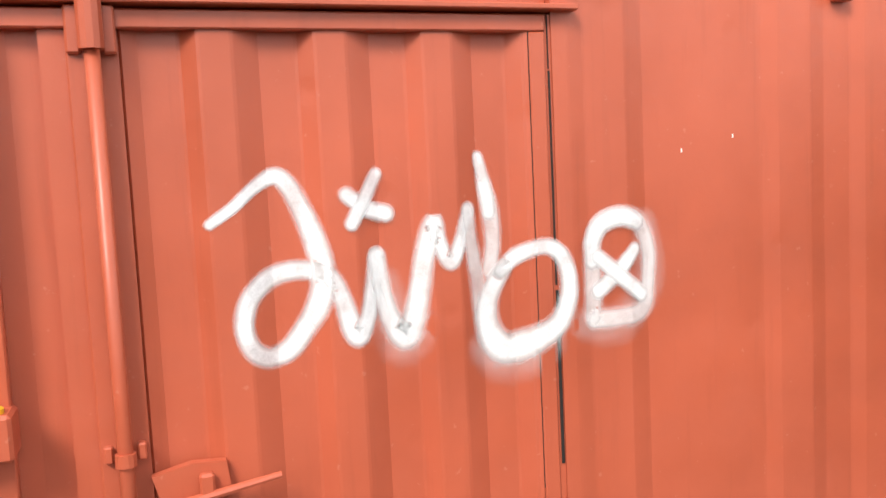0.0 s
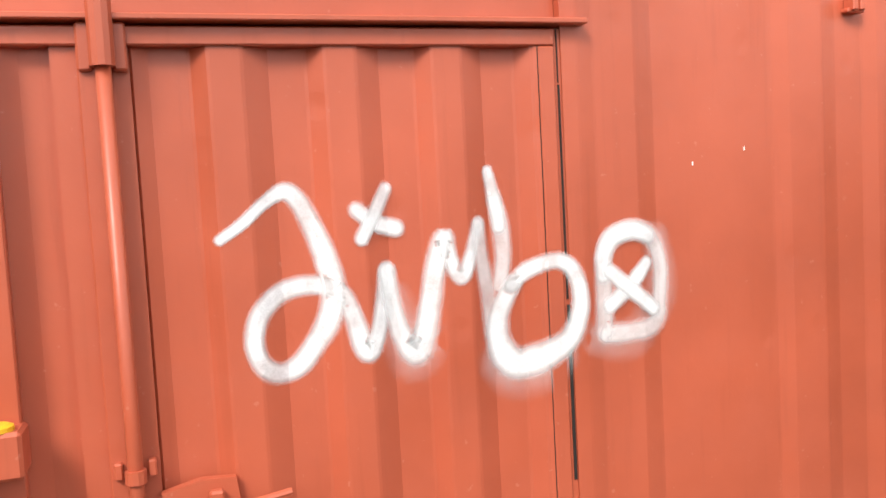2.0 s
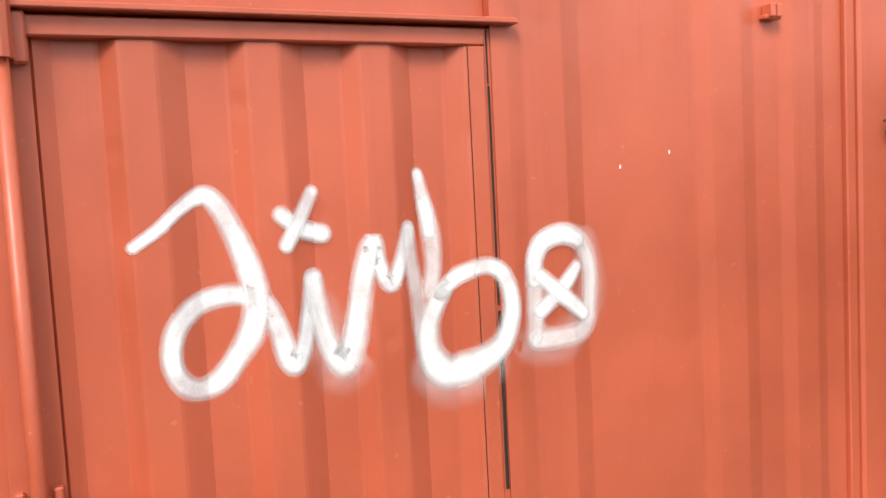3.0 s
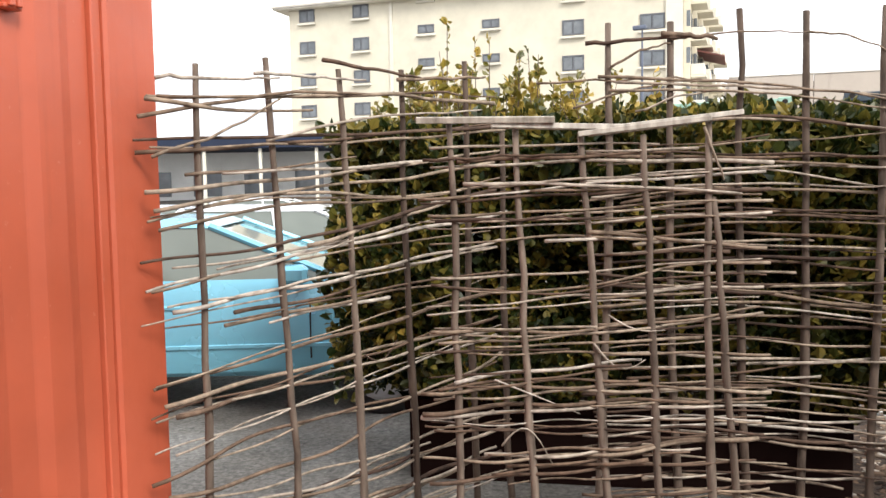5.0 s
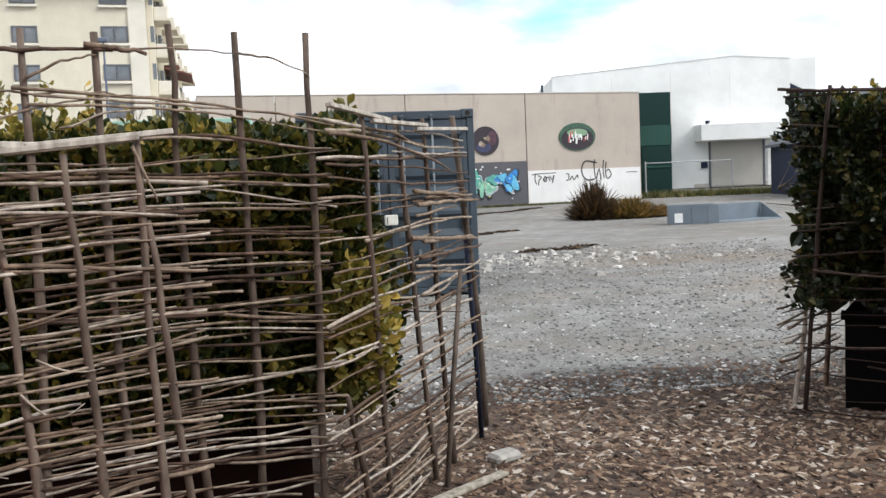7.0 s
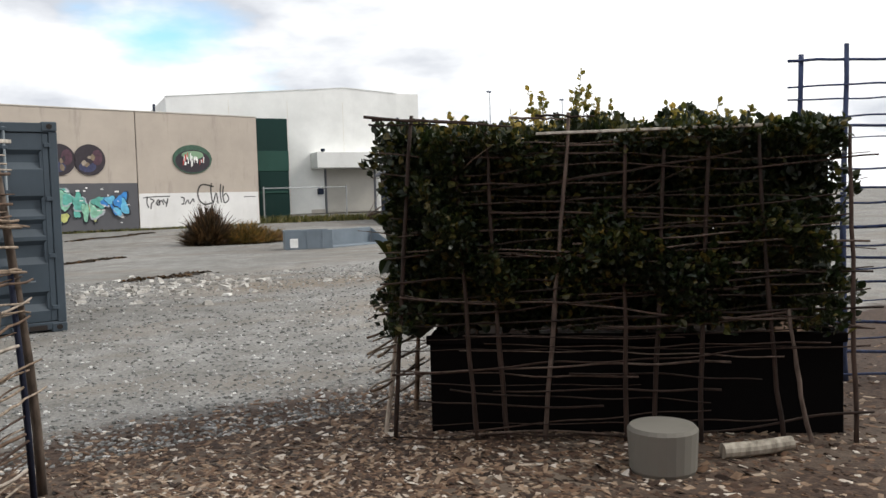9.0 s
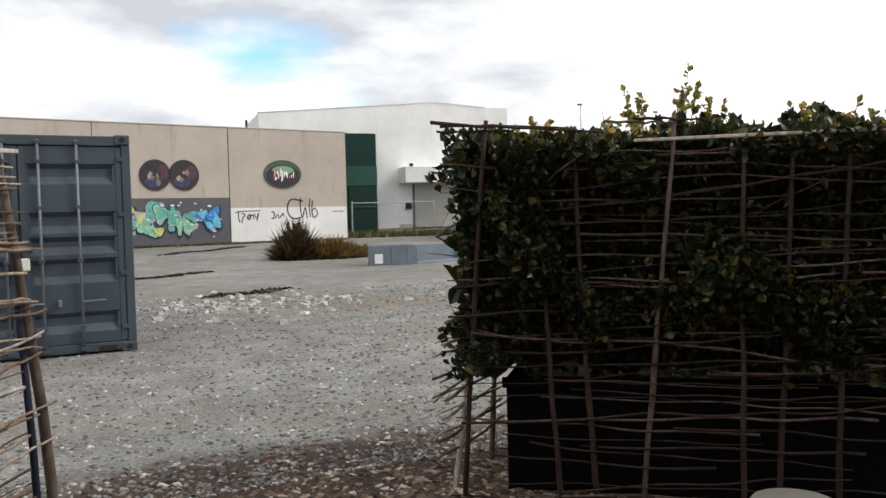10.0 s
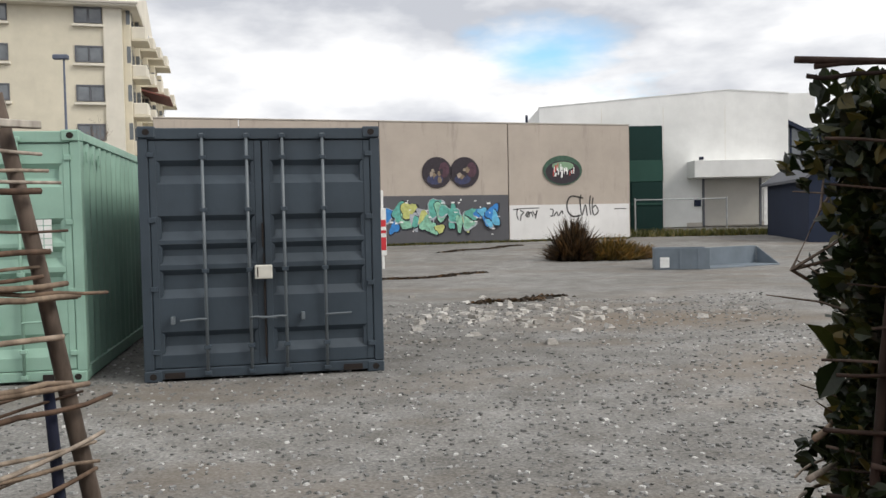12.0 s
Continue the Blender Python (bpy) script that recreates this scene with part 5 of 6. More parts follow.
    part("rail", Build().tube([(0, 0, 1.95), (5.3, 0, 1.95)], 0.03, 8), M_GALV, f)
    for x in (0.05, 5.25):
        part("fence_post", Build().tube([(x, 0, -0.2), (x, 0, 2.05)], 0.045, 8), M_GALV, f)
    # navy shed
    s = thing("shed", "navy blue clad shed with a sloping roof", "building", pose(23.1, 26.5, 0.15, rz=-16))
    part("wall", Build().prism([(0, 0), (6, 0), (6, 3.0), (3.0, 5.1), (0, 3.0)], 0, 8, axis=1), M_NAVY, s)
    part("roof_sheet", Build().prism([(-0.3, 2.82), (3.0, 5.12), (3.0, 5.26), (-0.3, 2.96)], -0.25, 8.25, axis=1), M_ROOFGREY, s)
    part("roof_sheet", Build().prism([(6.3, 2.82), (3.002, 5.12), (3.002, 5.26), (6.3, 2.96)], -0.25, 8.25, axis=1), M_ROOFGREY, s)


white_warehouse()


# ---- cream apartment block ----
def apartment_block():
    A = pose(-14.0, 60.45, 0.4, rz=7.6)
    r = thing("apartment_building", "cream rendered apartment block with balconies and small windows", "building", A)
    H = 18.2
    part("wall", Build().box(-36.7, 0, 0, 0, 20, H), M_CREAM, r)
    part("pier", Build().box(-1.35, -0.18, 0, 0.0, -0.003, H), M_CREAMTRIM, r)
    part("pier", Build().box(-26.2, -0.12, 0, -25.9, -0.003, H), M_CREAMTRIM, r)
    roof = Build().box(-38, -0.9, H + 0.003, 1.2, 21, H + 0.35, 0.05)
    roof.prism([(-0.9, H + 0.353), (21, H + 0.353), (10, H + 3.2)], -38, 1.2, axis=0)
    part("roof", roof, M_CREAMTRIM, r)
    part("gutter", Build().box(-38.1, -1.0, H + 0.15, 1.3, -0.903, H + 0.36, 0.03), M_CONCEDGE, r)
    for s, w, h in ((2.45, 1.9, 1.15), (9.1, 1.75, 1.15), (16.45, 1.45, 0.62), (22.6, 1.45, 0.62), (29.1, 1.5, 1.05), (34.75, 1.5, 1.05)):
        for k in range(6):
            z = 2.5 + 3.02 * k + (0.9 if h < 0.8 else 0)
            win = part("window", Build().box(-s - w / 2, -0.03, z - h / 2, -s + w / 2, 0.1, z + h / 2), M_GAP, r)
            fr = Build()
            fr.box(-s - w / 2 - 0.07, -0.09, z + h / 2 - 0.06, -s + w / 2 + 0.07, -0.031, z + h / 2 + 0.07)
            fr.box(-s - w / 2 - 0.07, -0.09, z - h / 2 - 0.07, -s + w / 2 + 0.07, -0.031, z - h / 2 + 0.06)
            for x in (-s - w / 2 - 0.07, -s - 0.05, -s + w / 2 - 0.05):
                fr.box(x, -0.085, z - h / 2 + 0.061, x + 0.11, -0.031, z + h / 2 - 0.061)
            part("window_frame", fr, M_ROOFGREY, win)
            for x in (-s - w / 2 + 0.05, -s + 0.07):
                part("pane", Build().box(x, -0.05, z - h / 2 + 0.07, x + w / 2 - 0.13, -0.04, z + h / 2 - 0.07), M_GLASS, win)
            part("sill", Build().box(-s - w / 2 - 0.2, -0.28, z - h / 2 - 0.36, -s + w / 2 + 0.2, -0.002, z - h / 2 - 0.16, 0.03), M_CREAMTRIM, win)
    # balcony side, stepping out to the side as it goes back
    for j, y in enumerate((1.2, 5.2, 9.0, 13.0, 17.0)):
        out = 0.9 + 0.55 * j
        part("bay", Build().box(0.003, y - 0.6, 0, out * 0.62, y + 3.0, H - 0.6 * j, 0.03), M_CREAM, r)
        for k in range(6 if j < 4 else 5):
            z = 1.0 + 3.02 * k
            bal = part("balcony", Build().box(out * 0.62 + 0.003, y - 0.2, z, out * 0.62 + 1.15, y + 2.4, z + 0.95, 0.06), M_CREAMTRIM, r)
            part("balcony_slab", Build().box(out * 0.62 + 0.004, y - 0.35, z - 0.22, out * 0.62 + 1.3, y + 2.55, z - 0.003, 0.03), M_CREAM, bal)
            part("balcony_door", Build().box(out * 0.62 + 0.002, y - 0.62, z + 1.0, out * 0.62 - 0.3, y - 0.602, z + 2.3), M_GLASS, bal)
            part("opening", Build().box(out * 0.62 + 0.003, y + 0.2, z + 0.96, out * 0.62 + 0.05, y + 2.0, z + 2.2), M_GLASS, bal)
    aw = Build().prism([(0.6, 12.7), (3.2, 12.0), (3.2, 12.12), (0.6, 12.85)], 5.0, 11.0, axis=1)
    part("awning", aw, plain("awning_brown", (0.16, 0.06, 0.05), 0.8), r, "faded brown-red awning")
    return r


apartment_block()


# ---- street side: low carport, lamp, bare trees ----
def carport():
    r = thing("carport", "long low carport with a dark flat roof", "building", pose(-55, 30, 0.2, rz=25))
    part("roof", Build().box(0, 0, 4.3, 34, 7, 5.2, 0.05), M_NAVY, r)
    part("back_wall", Build().box(0, 6.8, 0, 34, 7.0, 4.3), M_WHITEWALL, r)
    for i in range(9):
        x = 0.3 + i * 4.15
        part("column", Build().box(x, 0.3, 0, x + 0.22, 0.52, 4.3, 0.01), M_CREAMTRIM, r)
    for i in range(8):
        part("shop_window", Build().box(1.6 + i * 4.15, 6.74, 0.8, 3.9 + i * 4.15, 6.799, 2.8), M_GLASS, r)


carport()


def street_lamp(m, h, label, k=1.0):
    r = thing("street_lamp", label, "street lamp", m, "street lamps")
    part("pole", Build().tube([(0, 0, 0), (0, 0, h * 0.5), (0, 0, h)], [0.09 * k, 0.075 * k, 0.05 * k], 10), M_LAMPGREY, r)
    part("lamp_head", Build().box(-0.55 * k, -0.16 * k, h - 0.02, 0.25 * k, 0.16 * k, h + 0.24 * k, 0.05 * k), M_LAMPGREY, r)
    return r


street_lamp(pose(-11.95, 38.4, 0.5), 10.0, "tall grey street lamp with a box head")


street_lamp(pose(36.3, 37.9, 0.8), 8.2, "thin grey lamp pole far behind the hedge", 0.45)
street_lamp(pose(44.8, 40.0, 0.8), 8.2, "thin grey lamp pole far behind the hedge", 0.45)


def bare_tree(m, h, seed):
    rg = random.Random(seed)
    r = thing("tree", "bare winter tree with thin grey-brown twigs", "tree", m, "bare trees")
    b, tw = Build(), Build()

    def grow(p, d, ln, rad, level):
        q = p + d * ln
        mid = p.lerp(q, 0.5) + Vector((rg.gauss(0, 0.04), rg.gauss(0, 0.04), 0)) * ln
        (b if level < 2 else tw).tube([p, mid, q], [rad, rad * 0.8, rad * 0.6], 5 if level < 2 else 3)
        if level < 4:
            for _ in range(4 if level else 5):
                nd = (d + Vector((rg.gauss(0, 0.45), rg.gauss(0, 0.45), rg.uniform(0.0, 0.35)))).normalized()
                grow(p.lerp(q, rg.uniform(0.55, 1.0)), nd, ln * rg.uniform(0.55, 0.8), rad * 0.5, level + 1)
    grow(Vector((0, 0, 0)), Vector((0, 0, 1)), h * 0.36, h * 0.02, 0)
    part("trunk", b, M_POST, r)
    part("twig_crown", tw, M_POST, r)
    return r


bare_tree(pose(-7.3, 48, 0.8), 8.6, 4)
bare_tree(pose(-11.9, 44.5, 0.8), 7.6, 5)
bare_tree(pose(30.5, 52.0, 0.8), 10.6, 6)


# ---- parked cars ----
def car(label, m, paint):
    """A small hatchback, 4.0 m long, its nose towards +x."""
    r = thing("car", label, "car", m, "parked cars")
    W = 0.83
    side = [(-1.98, 0.42), (-1.95, 0.30), (1.90, 0.24), (2.02, 0.40), (2.02, 0.58), (1.90, 0.74), (1.25, 0.90), (0.95, 0.955), (-1.75, 0.985), (-2.0, 0.80)]
    body = Build()
    # cross sections give the flanks their curve
    secs = [(-1.0, 0.93, 0.0), (-0.985, 0.985, 0.02), (-0.9, 1.0, 0.05), (0.9, 1.0, 0.05), (0.985, 0.985, 0.02), (1.0, 0.93, 0.0)]
    n = len(side)
    cz = 0.62
    for t, s, _ in secs:
        for x, z in side:
            tuck = 0.05 if z < 0.4 else (0.03 if z > 0.9 else 0.0)
            y = t * (W - tuck) * (1 - 0.08 * (abs(x) / 2.0) ** 4)
            body.v.append((x * (0.985 if abs(t) > 0.95 else 1), y, cz + (z - cz) * s))
    for i in range(len(secs) - 1):
        for j in range(n):
            k = (j + 1) % n
            body.f.append((i * n + j, i * n + k, (i + 1) * n + k, (i + 1) * n + j))
    body.f.append(tuple(range(n)))
    body.f.append(tuple((len(secs) - 1) * n + j for j in range(n))[::-1])
    part("body", body, paint, r)
    # rounded flanks
    for s in (-1, 1):
        fl = Build()
        nx, nz = 18, 9
        for i in range(nx + 1):
            x = -1.93 + 3.83 * i / nx
            hi_z = 0.975 if x < 0.95 else 0.965 - 0.22 * (x - 0.95) / 0.95
            for j in range(nz + 1):
                z = 0.33 + (hi_z - 0.33) * j / nz
                y = (W - 0.035) * (1 - 0.08 * (abs(x) / 2.0) ** 4) + 0.085 * max(0, 1 - ((z - 0.60) / 0.40) ** 2)
                fl.v.append((x, s * y, z))
        for i in range(nx):
            for j in range(nz):
                k = i * (nz + 1) + j
                fl.f.append((k, k + 1, k + nz + 2, k + nz + 1))
        part("flank", fl, paint, r, smooth=True)
    # cabin: glasshouse with roof
    lo = [(1.02, 0.95), (-1.78, 0.98)]
    hi = [(0.10, 1.345), (-1.25, 1.365)]
    cab = Build()
    wl_, wh_ = W - 0.03, W - 0.17
    cab.v = [(lo[0][0], -wl_, lo[0][1]), (lo[1][0], -wl_, lo[1][1]), (hi[1][0], -wh_, hi[1][1]), (hi[0][0], -wh_, hi[0][1]),
             (lo[0][0], wl_, lo[0][1]), (lo[1][0], wl_, lo[1][1]), (hi[1][0], wh_, hi[1][1]), (hi[0][0], wh_, hi[0][1])]
    cab.f = [(0, 1, 2, 3), (4, 7, 6, 5), (0, 3, 7, 4), (1, 5, 6, 2), (3, 2, 6, 7), (0, 4, 5, 1)]
    part("glasshouse", cab, M_CARGLASS, r, "tinted side windows and windscreen")
    roof = Build()
    roof.v = [(0.16, -wh_ - 0.015, 1.335), (-1.30, -wh_ - 0.015, 1.355), (-1.30, wh_ + 0.015, 1.355), (0.16, wh_ + 0.015, 1.335),
              (0.02, -wh_ + 0.1, 1.40), (-1.15, -wh_ + 0.1, 1.415), (-1.15, wh_ - 0.1, 1.415), (0.02, wh_ - 0.1, 1.40)]
    roof.f = [(0, 1, 2, 3), (4, 7, 6, 5), (0, 4, 5, 1), (1, 5, 6, 2), (2, 6, 7, 3), (3, 7, 4, 0)]
    part("roof", roof, paint, r)
    for s in (-1, 1):
        for (xa, za), (xb, zb), w in (((1.05, 0.95), (0.14, 1.35), 0.045), ((-0.25, 0.96), (-0.33, 1.36), 0.04), ((-1.80, 0.97), (-1.30, 1.37), 0.09)):
            part("pillar", Build().tube([(xa, s * (wl_ + 0.004), za), (xb, s * (wh_ + 0.006), zb)], w * 0.6, 6), paint, r)
        mir = Build().box(0.62, s * (W + 0.09) - 0.08, 0.95, 0.80, s * (W + 0.09) + 0.08, 1.08, 0.03)
        part("wing_mirror", mir, paint, r)
        for xs, xe in ((0.80, 0.805), (-0.30, -0.295)):
            part("door_seam", Build().box(xs, s * (W + 0.022) - 0.03, 0.42, xe + 0.004, s * (W + 0.022) + 0.03, 0.84), M_GAP, r)
        part("door_handle", Build().box(-0.22, s * (W + 0.035) - 0.014, 0.78, -0.02, s * (W + 0.035) + 0.014, 0.805, 0.005), paint, r)
        part("side_trim", Build().box(-1.2, s * (W + 0.045) - 0.012, 0.50, 1.1, s * (W + 0.045) + 0.012, 0.53, 0.004), paint, r)
        part("headlight", Build().box(1.78, s * 0.6 - 0.17, 0.58, 2.0, s * 0.6 + 0.17, 0.72, 0.03), M_GLASS, r)
        part("tail_light", Build().box(-2.0, s * 0.68 - 0.1, 0.62, -1.9, s * 0.68 + 0.1, 0.9, 0.02), M_LABELRED, r)
        for x in (1.28, -1.25):
            wh = part("wheel", Build().tube([(x, s * (W - 0.19), 0.30), (x, s * (W - 0.18), 0.30), (x, s * (W + 0.05), 0.30), (x, s * (W + 0.057), 0.30)], [0.28, 0.30, 0.30, 0.28], 28), M_BLACK, r)
            part("rim", Build().tube([(x, s * (W + 0.058), 0.30), (x, s * (W + 0.065), 0.30)], [0.2, 0.18], 20), M_GALV, wh)
    r.scale = (1, 1, 0.93)
    part("bumper", Build().box(1.86, -0.74, 0.30, 2.06, 0.74, 0.48, 0.05), paint, r)
    part("bumper", Build().box(-2.06, -0.74, 0.34, -1.9, 0.74, 0.56, 0.05), paint, r)
    return r


car("pale blue metallic hatchback parked behind the wattle fence", pose(-4.02, -7.06, 0, rz=31), M_CARBLUE)
car("white hatchback parked behind the pale blue car", pose(-5.6, -3.6, 0, rz=28), M_CARWHITE)
car("silver hatchback parked in the row behind", pose(-8.6, -3.2, 0, rz=100), M_CARSILVER)
car("white hatchback far back in the car park", pose(-11.5, 3.5, 0, rz=28), M_CARWHITE)
car("silver hatchback far back in the car park", pose(-7.0, 5.8, 0, rz=28), M_CARSILVER)


# ---- yard clutter ----
def skip_bin():
    r = thing("skip_bin", "low grey open steel skip with a white label", "skip", pose(11.19, 14.6, 0.0, rz=-18))
    L, D, H, t = 1.55, 1.0, 0.62, 0.03
    part("front_panel", Build().box(0, 0, 0, L, t, H, 0.006), M_SKIP, r)
    part("side_panel", Build().box(0, t + 0.002, 0, t, D, H, 0.006), M_SKIP, r)
    part("side_panel", Build().box(L - t, t + 0.002, 0, L, D, H * 0.9, 0.006), M_SKIP, r)
    part("back_panel", Build().box(t + 0.002, D - t, 0, L - t - 0.002, D, H, 0.006), M_SKIP, r)
    part("floor_panel", Build().box(t + 0.002, t + 0.002, 0.0, L - t - 0.002, D - t - 0.002, 0.03), M_SKIP, r)
    part("label_plate", Build().box(0.16, -0.012, 0.06, 0.42, -0.002, 0.36, 0.003), M_WHITE, r, "white square plate")
    for x in (0.7, 1.2):
        part("stiffener", Build().box(x, -0.02, 0.02, x + 0.05, -0.002, H - 0.02, 0.004), M_SKIP, r)
    # a second low tray lying beside it, open to the yard
    s = thing("steel_tray", "fallen grey steel tray lying beside the skip", "scrap", pose(12.7, 14.2, 0.0, rz=22))
    part("base", Build().box(0, 0.9, 0, 3.0, 0.94, 0.58, 0.008), M_SKIP, s)
    part("lip", Build().box(0, 0.0, 0.0, 3.0, 0.9, 0.04, 0.008), M_SKIP, s)
    part("end_plate", Build().prism([(0, 0), (0.9, 0), (0.9, 0.56)], 3.002, 3.03, axis=0), M_SKIP, s)
    part("end_plate", Build().prism([(0, 0), (0.9, 0), (0.9, 0.56)], -0.03, -0.002, axis=0), M_SKIP, s)


skip_bin()


def striped_post():
    r = thing("marker_post", "red and white striped marker board on a post", "sign", pose(3.58, 19.0, 0.0, rz=-3))
    part("post", Build().box(-0.04, 0.0, 0, 0.04, 0.06, 2.6, 0.01), M_WHITE, r)
    part("board", Build().box(-0.1, -0.03, 0.45, 0.12, -0.002, 2.0, 0.005), M_WHITE, r)
    for z0, z1 in ((0.62, 1.05), (1.18, 1.28), (1.40, 1.62)):
        part("stripe", Build().box(-0.09, -0.036, z0, 0.11, -0.031, z1), M_LABELRED, r)


striped_post()


def rough_bush(m, label, mat, rx, ry, h, blades, seed):
    rg = np.random.default_rng(seed)
    r = thing("bush", label, "bush", m)
    b = Build()
    for _ in range(blades):
        a, q = rg.uniform(0, 2 * math.pi), math.sqrt(rg.random())
        x, y = rx * q * math.cos(a), ry * q * math.sin(a)
        top = h * (1 - q ** 1.6) * rg.uniform(0.45, 1.1) + 0.12
        dx, dy = rg.normal(0, 0.22) + x / rx * 0.25, rg.normal(0, 0.22) + y / ry * 0.25
        w = rg.uniform(0.015, 0.04)
        ca, sa = math.cos(a * 7), math.sin(a * 7)
        k = len(b.v)
        z0 = top * rg.uniform(0.0, 0.55)
        b.v += [(x - w * ca, y - w * sa, z0), (x + w * ca, y + w * sa, z0), (x + dx * 0.6 + w * ca * 0.7, y + dy * 0.6 + w * sa * 0.7, z0 + (top - z0) * 0.65), (x + dx, y + dy, top)]
        b.f += [(k, k + 1, k + 2), (k, k + 2, k + 3)]
    part("foliage", b, mat, r)
    return r


rough_bush(pose(10.55, 20.7, 0.0), "dark brown dead bush heap in the yard", M_DEAD, 0.8, 0.8, 1.6, 2600, 31)
rough_bush(pose(11.9, 20.5, 0.0), "low olive and ochre grass heap beside the dead bush", M_DRYGRASS, 1.15, 0.8, 0.85, 2200, 32)
rough_bush(pose(12.9, 20.9, 0.0), "dry orange-brown weeds at the heap's edge", M_DRY, 1.1, 0.8, 0.55, 1800, 33)


def verge(name, x0, x1, y0, y1, rot, count, h, seed, m):
    rg = np.random.default_rng(seed)
    b = Build()
    for _ in range(count):
        x, y = rg.uniform(x0, x1), rg.uniform(y0, y1)
        g = (m @ Vector((x, y, 0)))
        z = ground_height(g.x, g.y)
        t = h * rg.uniform(0.4, 1.2)
        a = rg.uniform(0, 6.28)
        w = rg.uniform(0.02, 0.06)
        k = len(b.v)
        b.v += [(x - w * math.cos(a), y - w * math.sin(a), z - 0.02), (x + w * math.cos(a), y + w * math.sin(a), z - 0.02), (x + rg.normal(0, 0.12), y + rg.normal(0, 0.12), z + t)]
        b.f.append((k, k + 1, k + 2))
    ob = part(name, b, M_GRASS, m=m)
    return tagged(ob, "rough dry grass strip at the foot of the walls", "grass", kind="stuff")


verge("grass", 0, 15, 0, 2.2, 0, 5200, 0.35, 41, pose(18.0, 35.2, 0, rz=-5))
verge("grass", -13, 6.6, -0.7, -0.03, 0, 2000, 0.14, 42, pose(10.86, 33.3, 0, rz=10.2))


# ---- loose stones and chips on the ground ----
def scatter(name, label, count, spot, size, seed, mat, flat=0.6, stretch=1.4, tilt=0.25):
    """Angular little stones or chips, joined."""
    rg = np.random.default_rng(seed)
    v, f = [], []
    base = np.array([(-1, -1, -1), (1, -1, -1), (1, 1, -1), (-1, 1, -1), (-0.7, -0.7, 1), (0.7, -0.7, 1), (0.7, 0.7, 1), (-0.7, 0.7, 1)], float)
    faces = ((4, 5, 6, 7), (0, 1, 5, 4), (1, 2, 6, 5), (2, 3, 7, 6), (3, 0, 4, 7))
    for _ in range(count):
        x, y, s = spot(rg)
        s *= rg.uniform(*size)
        q = base * (1 + rg.normal(0, 0.22, (8, 3))) * (s * rg.uniform(0.6, stretch), s, s * flat * rg.uniform(0.6, 1.3))
        a = rg.uniform(0, 6.28)
        c, sn = math.cos(a), math.sin(a)
        tx = rg.normal(0, tilt)
        z = ground_height(x, y)
        k = len(v)
        for p in q:
            px, py = p[0] * c - p[1] * sn, p[0] * sn + p[1] * c
            v.append((x + px, y + py, z + p[2] * 0.8 + s * flat * 0.3 + tx * px * 0.5))
        f += [tuple(k + i for i in fc) for fc in faces]
    b = Build()
    b.v, b.f = v, f
    ob = part(name, b, mat)
    return tagged(ob, label, name, kind="stuff")


def gravel_spot(rg):
    t = rg.random() ** 1.9
    y = -6.0 + 13 * t
    return rg.uniform(-1.0 - 2 * t, 5.5 + 5 * t), y, 1.0 + 0.5 * t


def rubble_spot(rg):
    return rg.normal(4.7, 1.35), rg.normal(4.7, 1.15), 1.0


def mulch_spot(rg):
    if rg.random() < 0.82:
        x, y = rg.normal(2.9, 1.7), rg.normal(-7.2, 1.15)
    else:
        x, y = rg.normal(2.0, 2.6), rg.normal(-10.0, 2.2)
    if y > -5.9 and rg.random() < 0.6:
        y -= 1.5
    # none under the containers
    if x < 0.3 or y > -5.2:
        x, y = 0.35 + abs(rg.normal(0, 2.2)), rg.normal(-7.4, 0.8)
    return x, y, 1.0


scatter("gravel", "grey angular gravel scattered over the yard", 12000, gravel_spot, (0.006, 0.017), 51, M_PEBBLE)
scatter("rubble", "pale broken concrete rubble scattered in the yard", 170, rubble_spot, (0.03, 0.085), 52, M_RUBBLE)
scatter("mulch", "brown wood chips and dead leaves on bare earth", 22000, mulch_spot, (0.006, 0.021), 53, M_MULCH, 0.18, 2.6, 0.6)


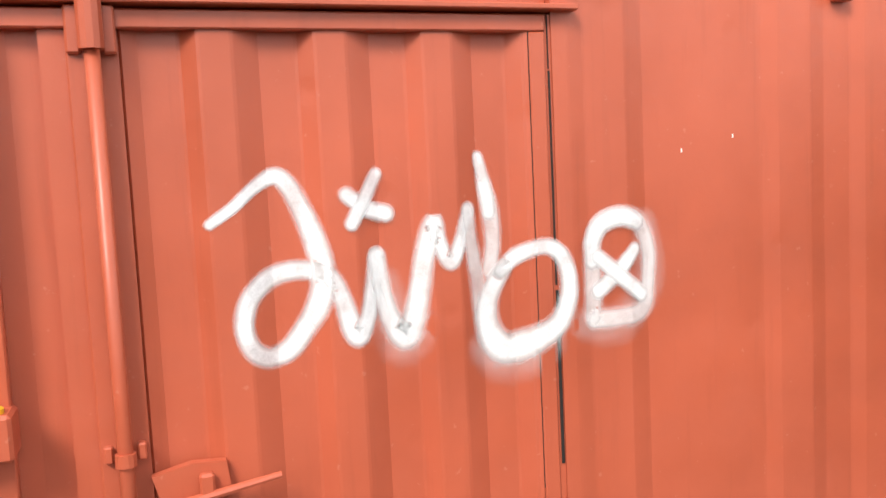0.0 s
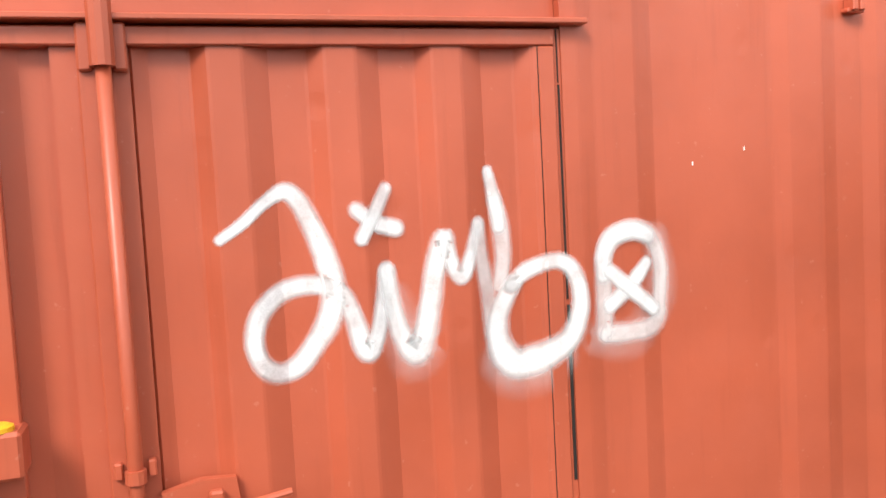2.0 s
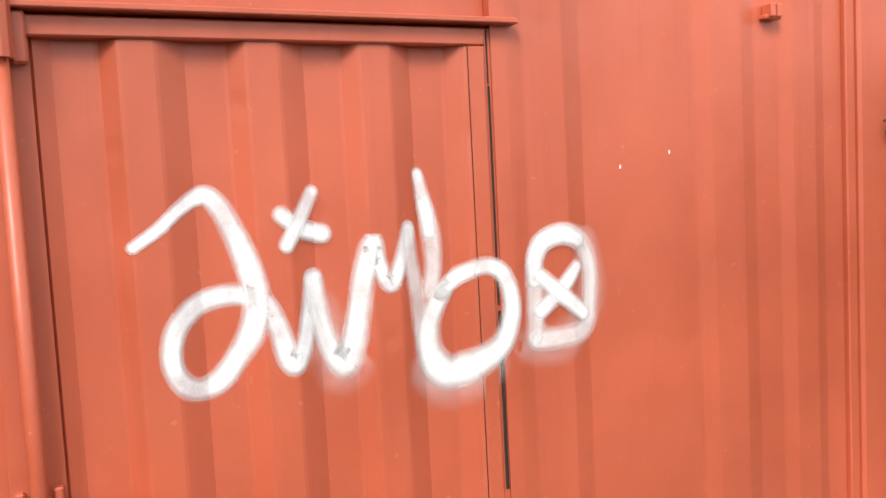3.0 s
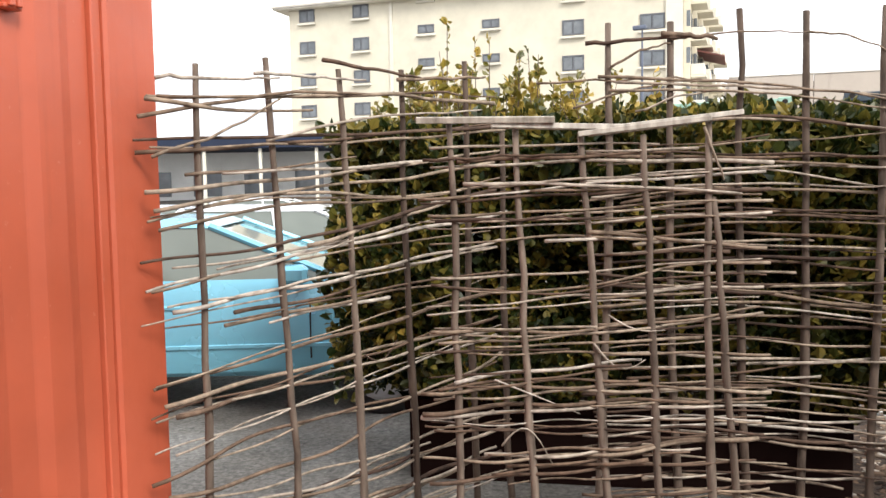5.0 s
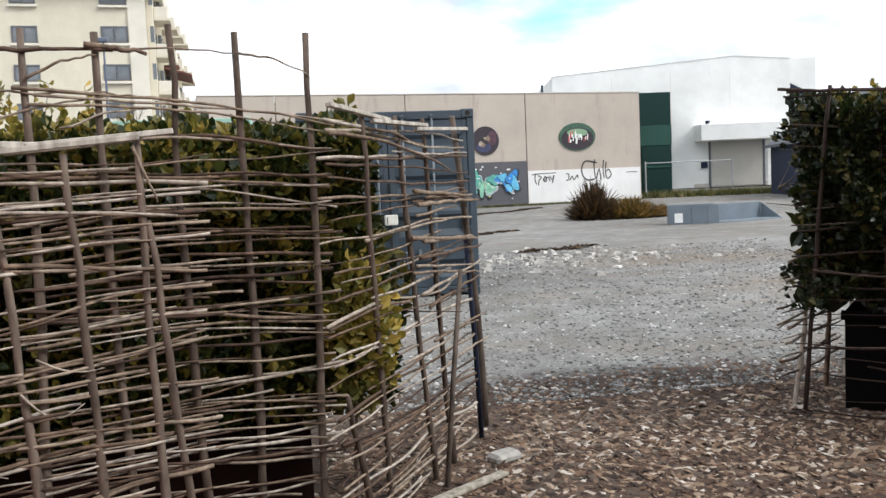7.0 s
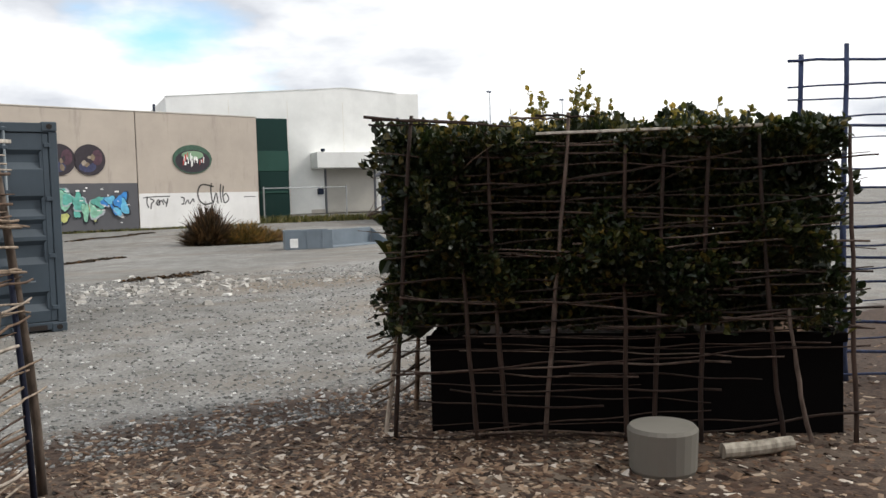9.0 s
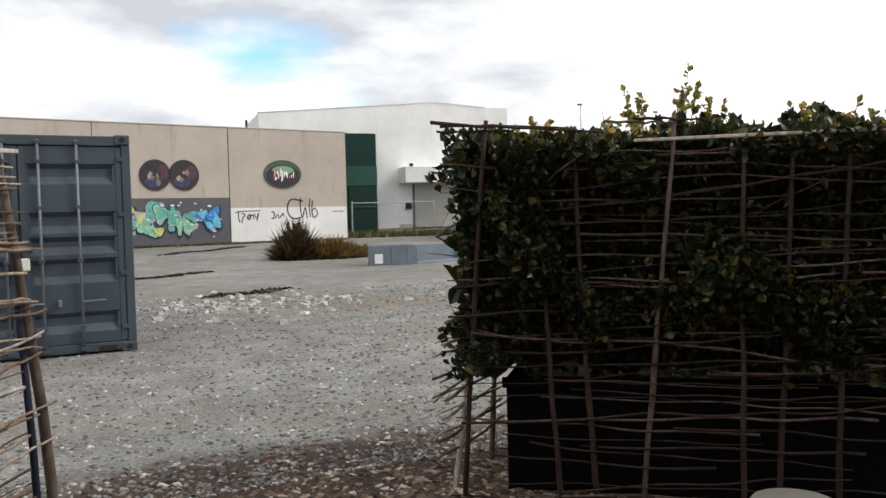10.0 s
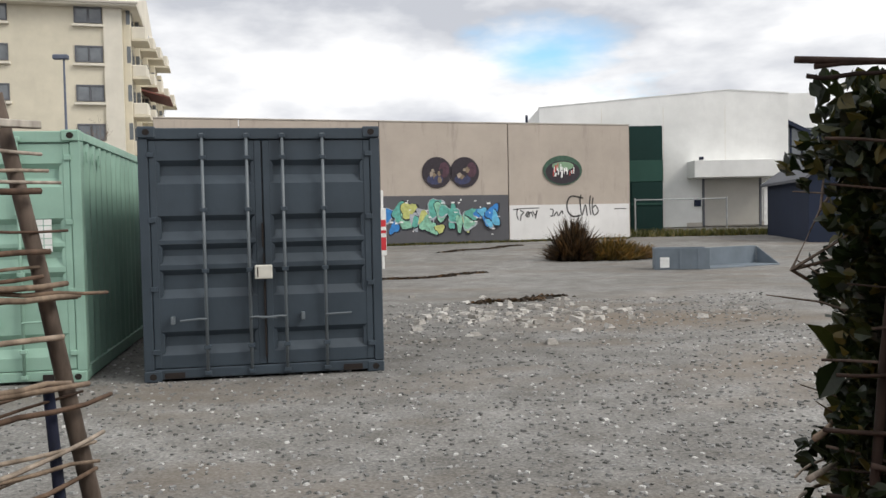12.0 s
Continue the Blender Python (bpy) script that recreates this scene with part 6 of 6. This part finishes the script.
def bucket():
    r = thing("concrete_block", "round cast concrete block on the mulch", "block", pose(4.22, -8.19, 0, rz=20))
    b = Build().tube([(0, 0, 0), (0, 0, 0.02), (0, 0, 0.23), (0, 0, 0.25)], [0.17, 0.18, 0.19, 0.175], 24)
    part("block", b, M_BUCKET, r)


bucket()
log = thing("log", "short grey log lying beside the planter", "log", pose(4.62, -8.26, 0.045, rz=-25))
part("trunk", Build().tube([(0, 0, 0), (0.2, 0, 0.005), (0.42, 0.01, 0.02)], [0.045, 0.043, 0.04], 12), M_LOG, log)
stone = thing("stone", "pale flat stone at the foot of the fence post", "stone", pose(1.34, -7.17, 0, rz=30))
part("block", Build().box(-0.09, -0.06, -0.02, 0.09, 0.06, 0.04, 0.02), M_RUBBLE, stone)
board = thing("board", "weathered board lying on the mulch", "board", pose(0.82, -7.8, 0.0, rz=38))
part("plank", Build().box(0, -0.03, 0.002, 0.6, 0.03, 0.022, 0.004), M_LOG, board)


# dark straggling weed seams across the yard
def weed_seam(x0, y0, x1, y1, n, seed):
    rg = np.random.default_rng(seed)
    b = Build()
    for i in range(n):
        t = rg.random()
        x, y = x0 + (x1 - x0) * t + rg.normal(0, 0.12), y0 + (y1 - y0) * t + 0.25 * math.sin(t * 9) + rg.normal(0, 0.06)
        z = ground_height(x, y)
        k = len(b.v)
        w, h = rg.uniform(0.05, 0.14), rg.uniform(0.02, 0.07)
        b.v += [(x - w, y, z - 0.005), (x + w, y + rg.normal(0, 0.05), z - 0.005), (x + w * 0.3, y + rg.normal(0, 0.05), z + h)]
        b.f.append((k, k + 1, k + 2))
    tagged(part("weeds", b, M_DEAD), "thin dark line of dead weeds in gravel", "weeds", kind="stuff")


weed_seam(2.6, 13.2, 6.2, 15.4, 500, 61)
weed_seam(6.5, 26.0, 10.5, 29.0, 420, 62)
weed_seam(4.6, 6.6, 6.4, 7.4, 160, 63)


# ---- plain walls that close the place behind the camera ----
for nm, a in (("wall_south", (-9, -17.2, 9.9, -16.9, 3.2)), ("wall_east", (9.6, -16.9, 9.9, -12.2, 3.2))):
    w = part(nm, Build().box(a[0], a[1], 0, a[2], a[3], a[4], 0.02), M_ROOFGREY)
    tagged(w, "plain concrete wall closing the yard", "wall", kind="structure")
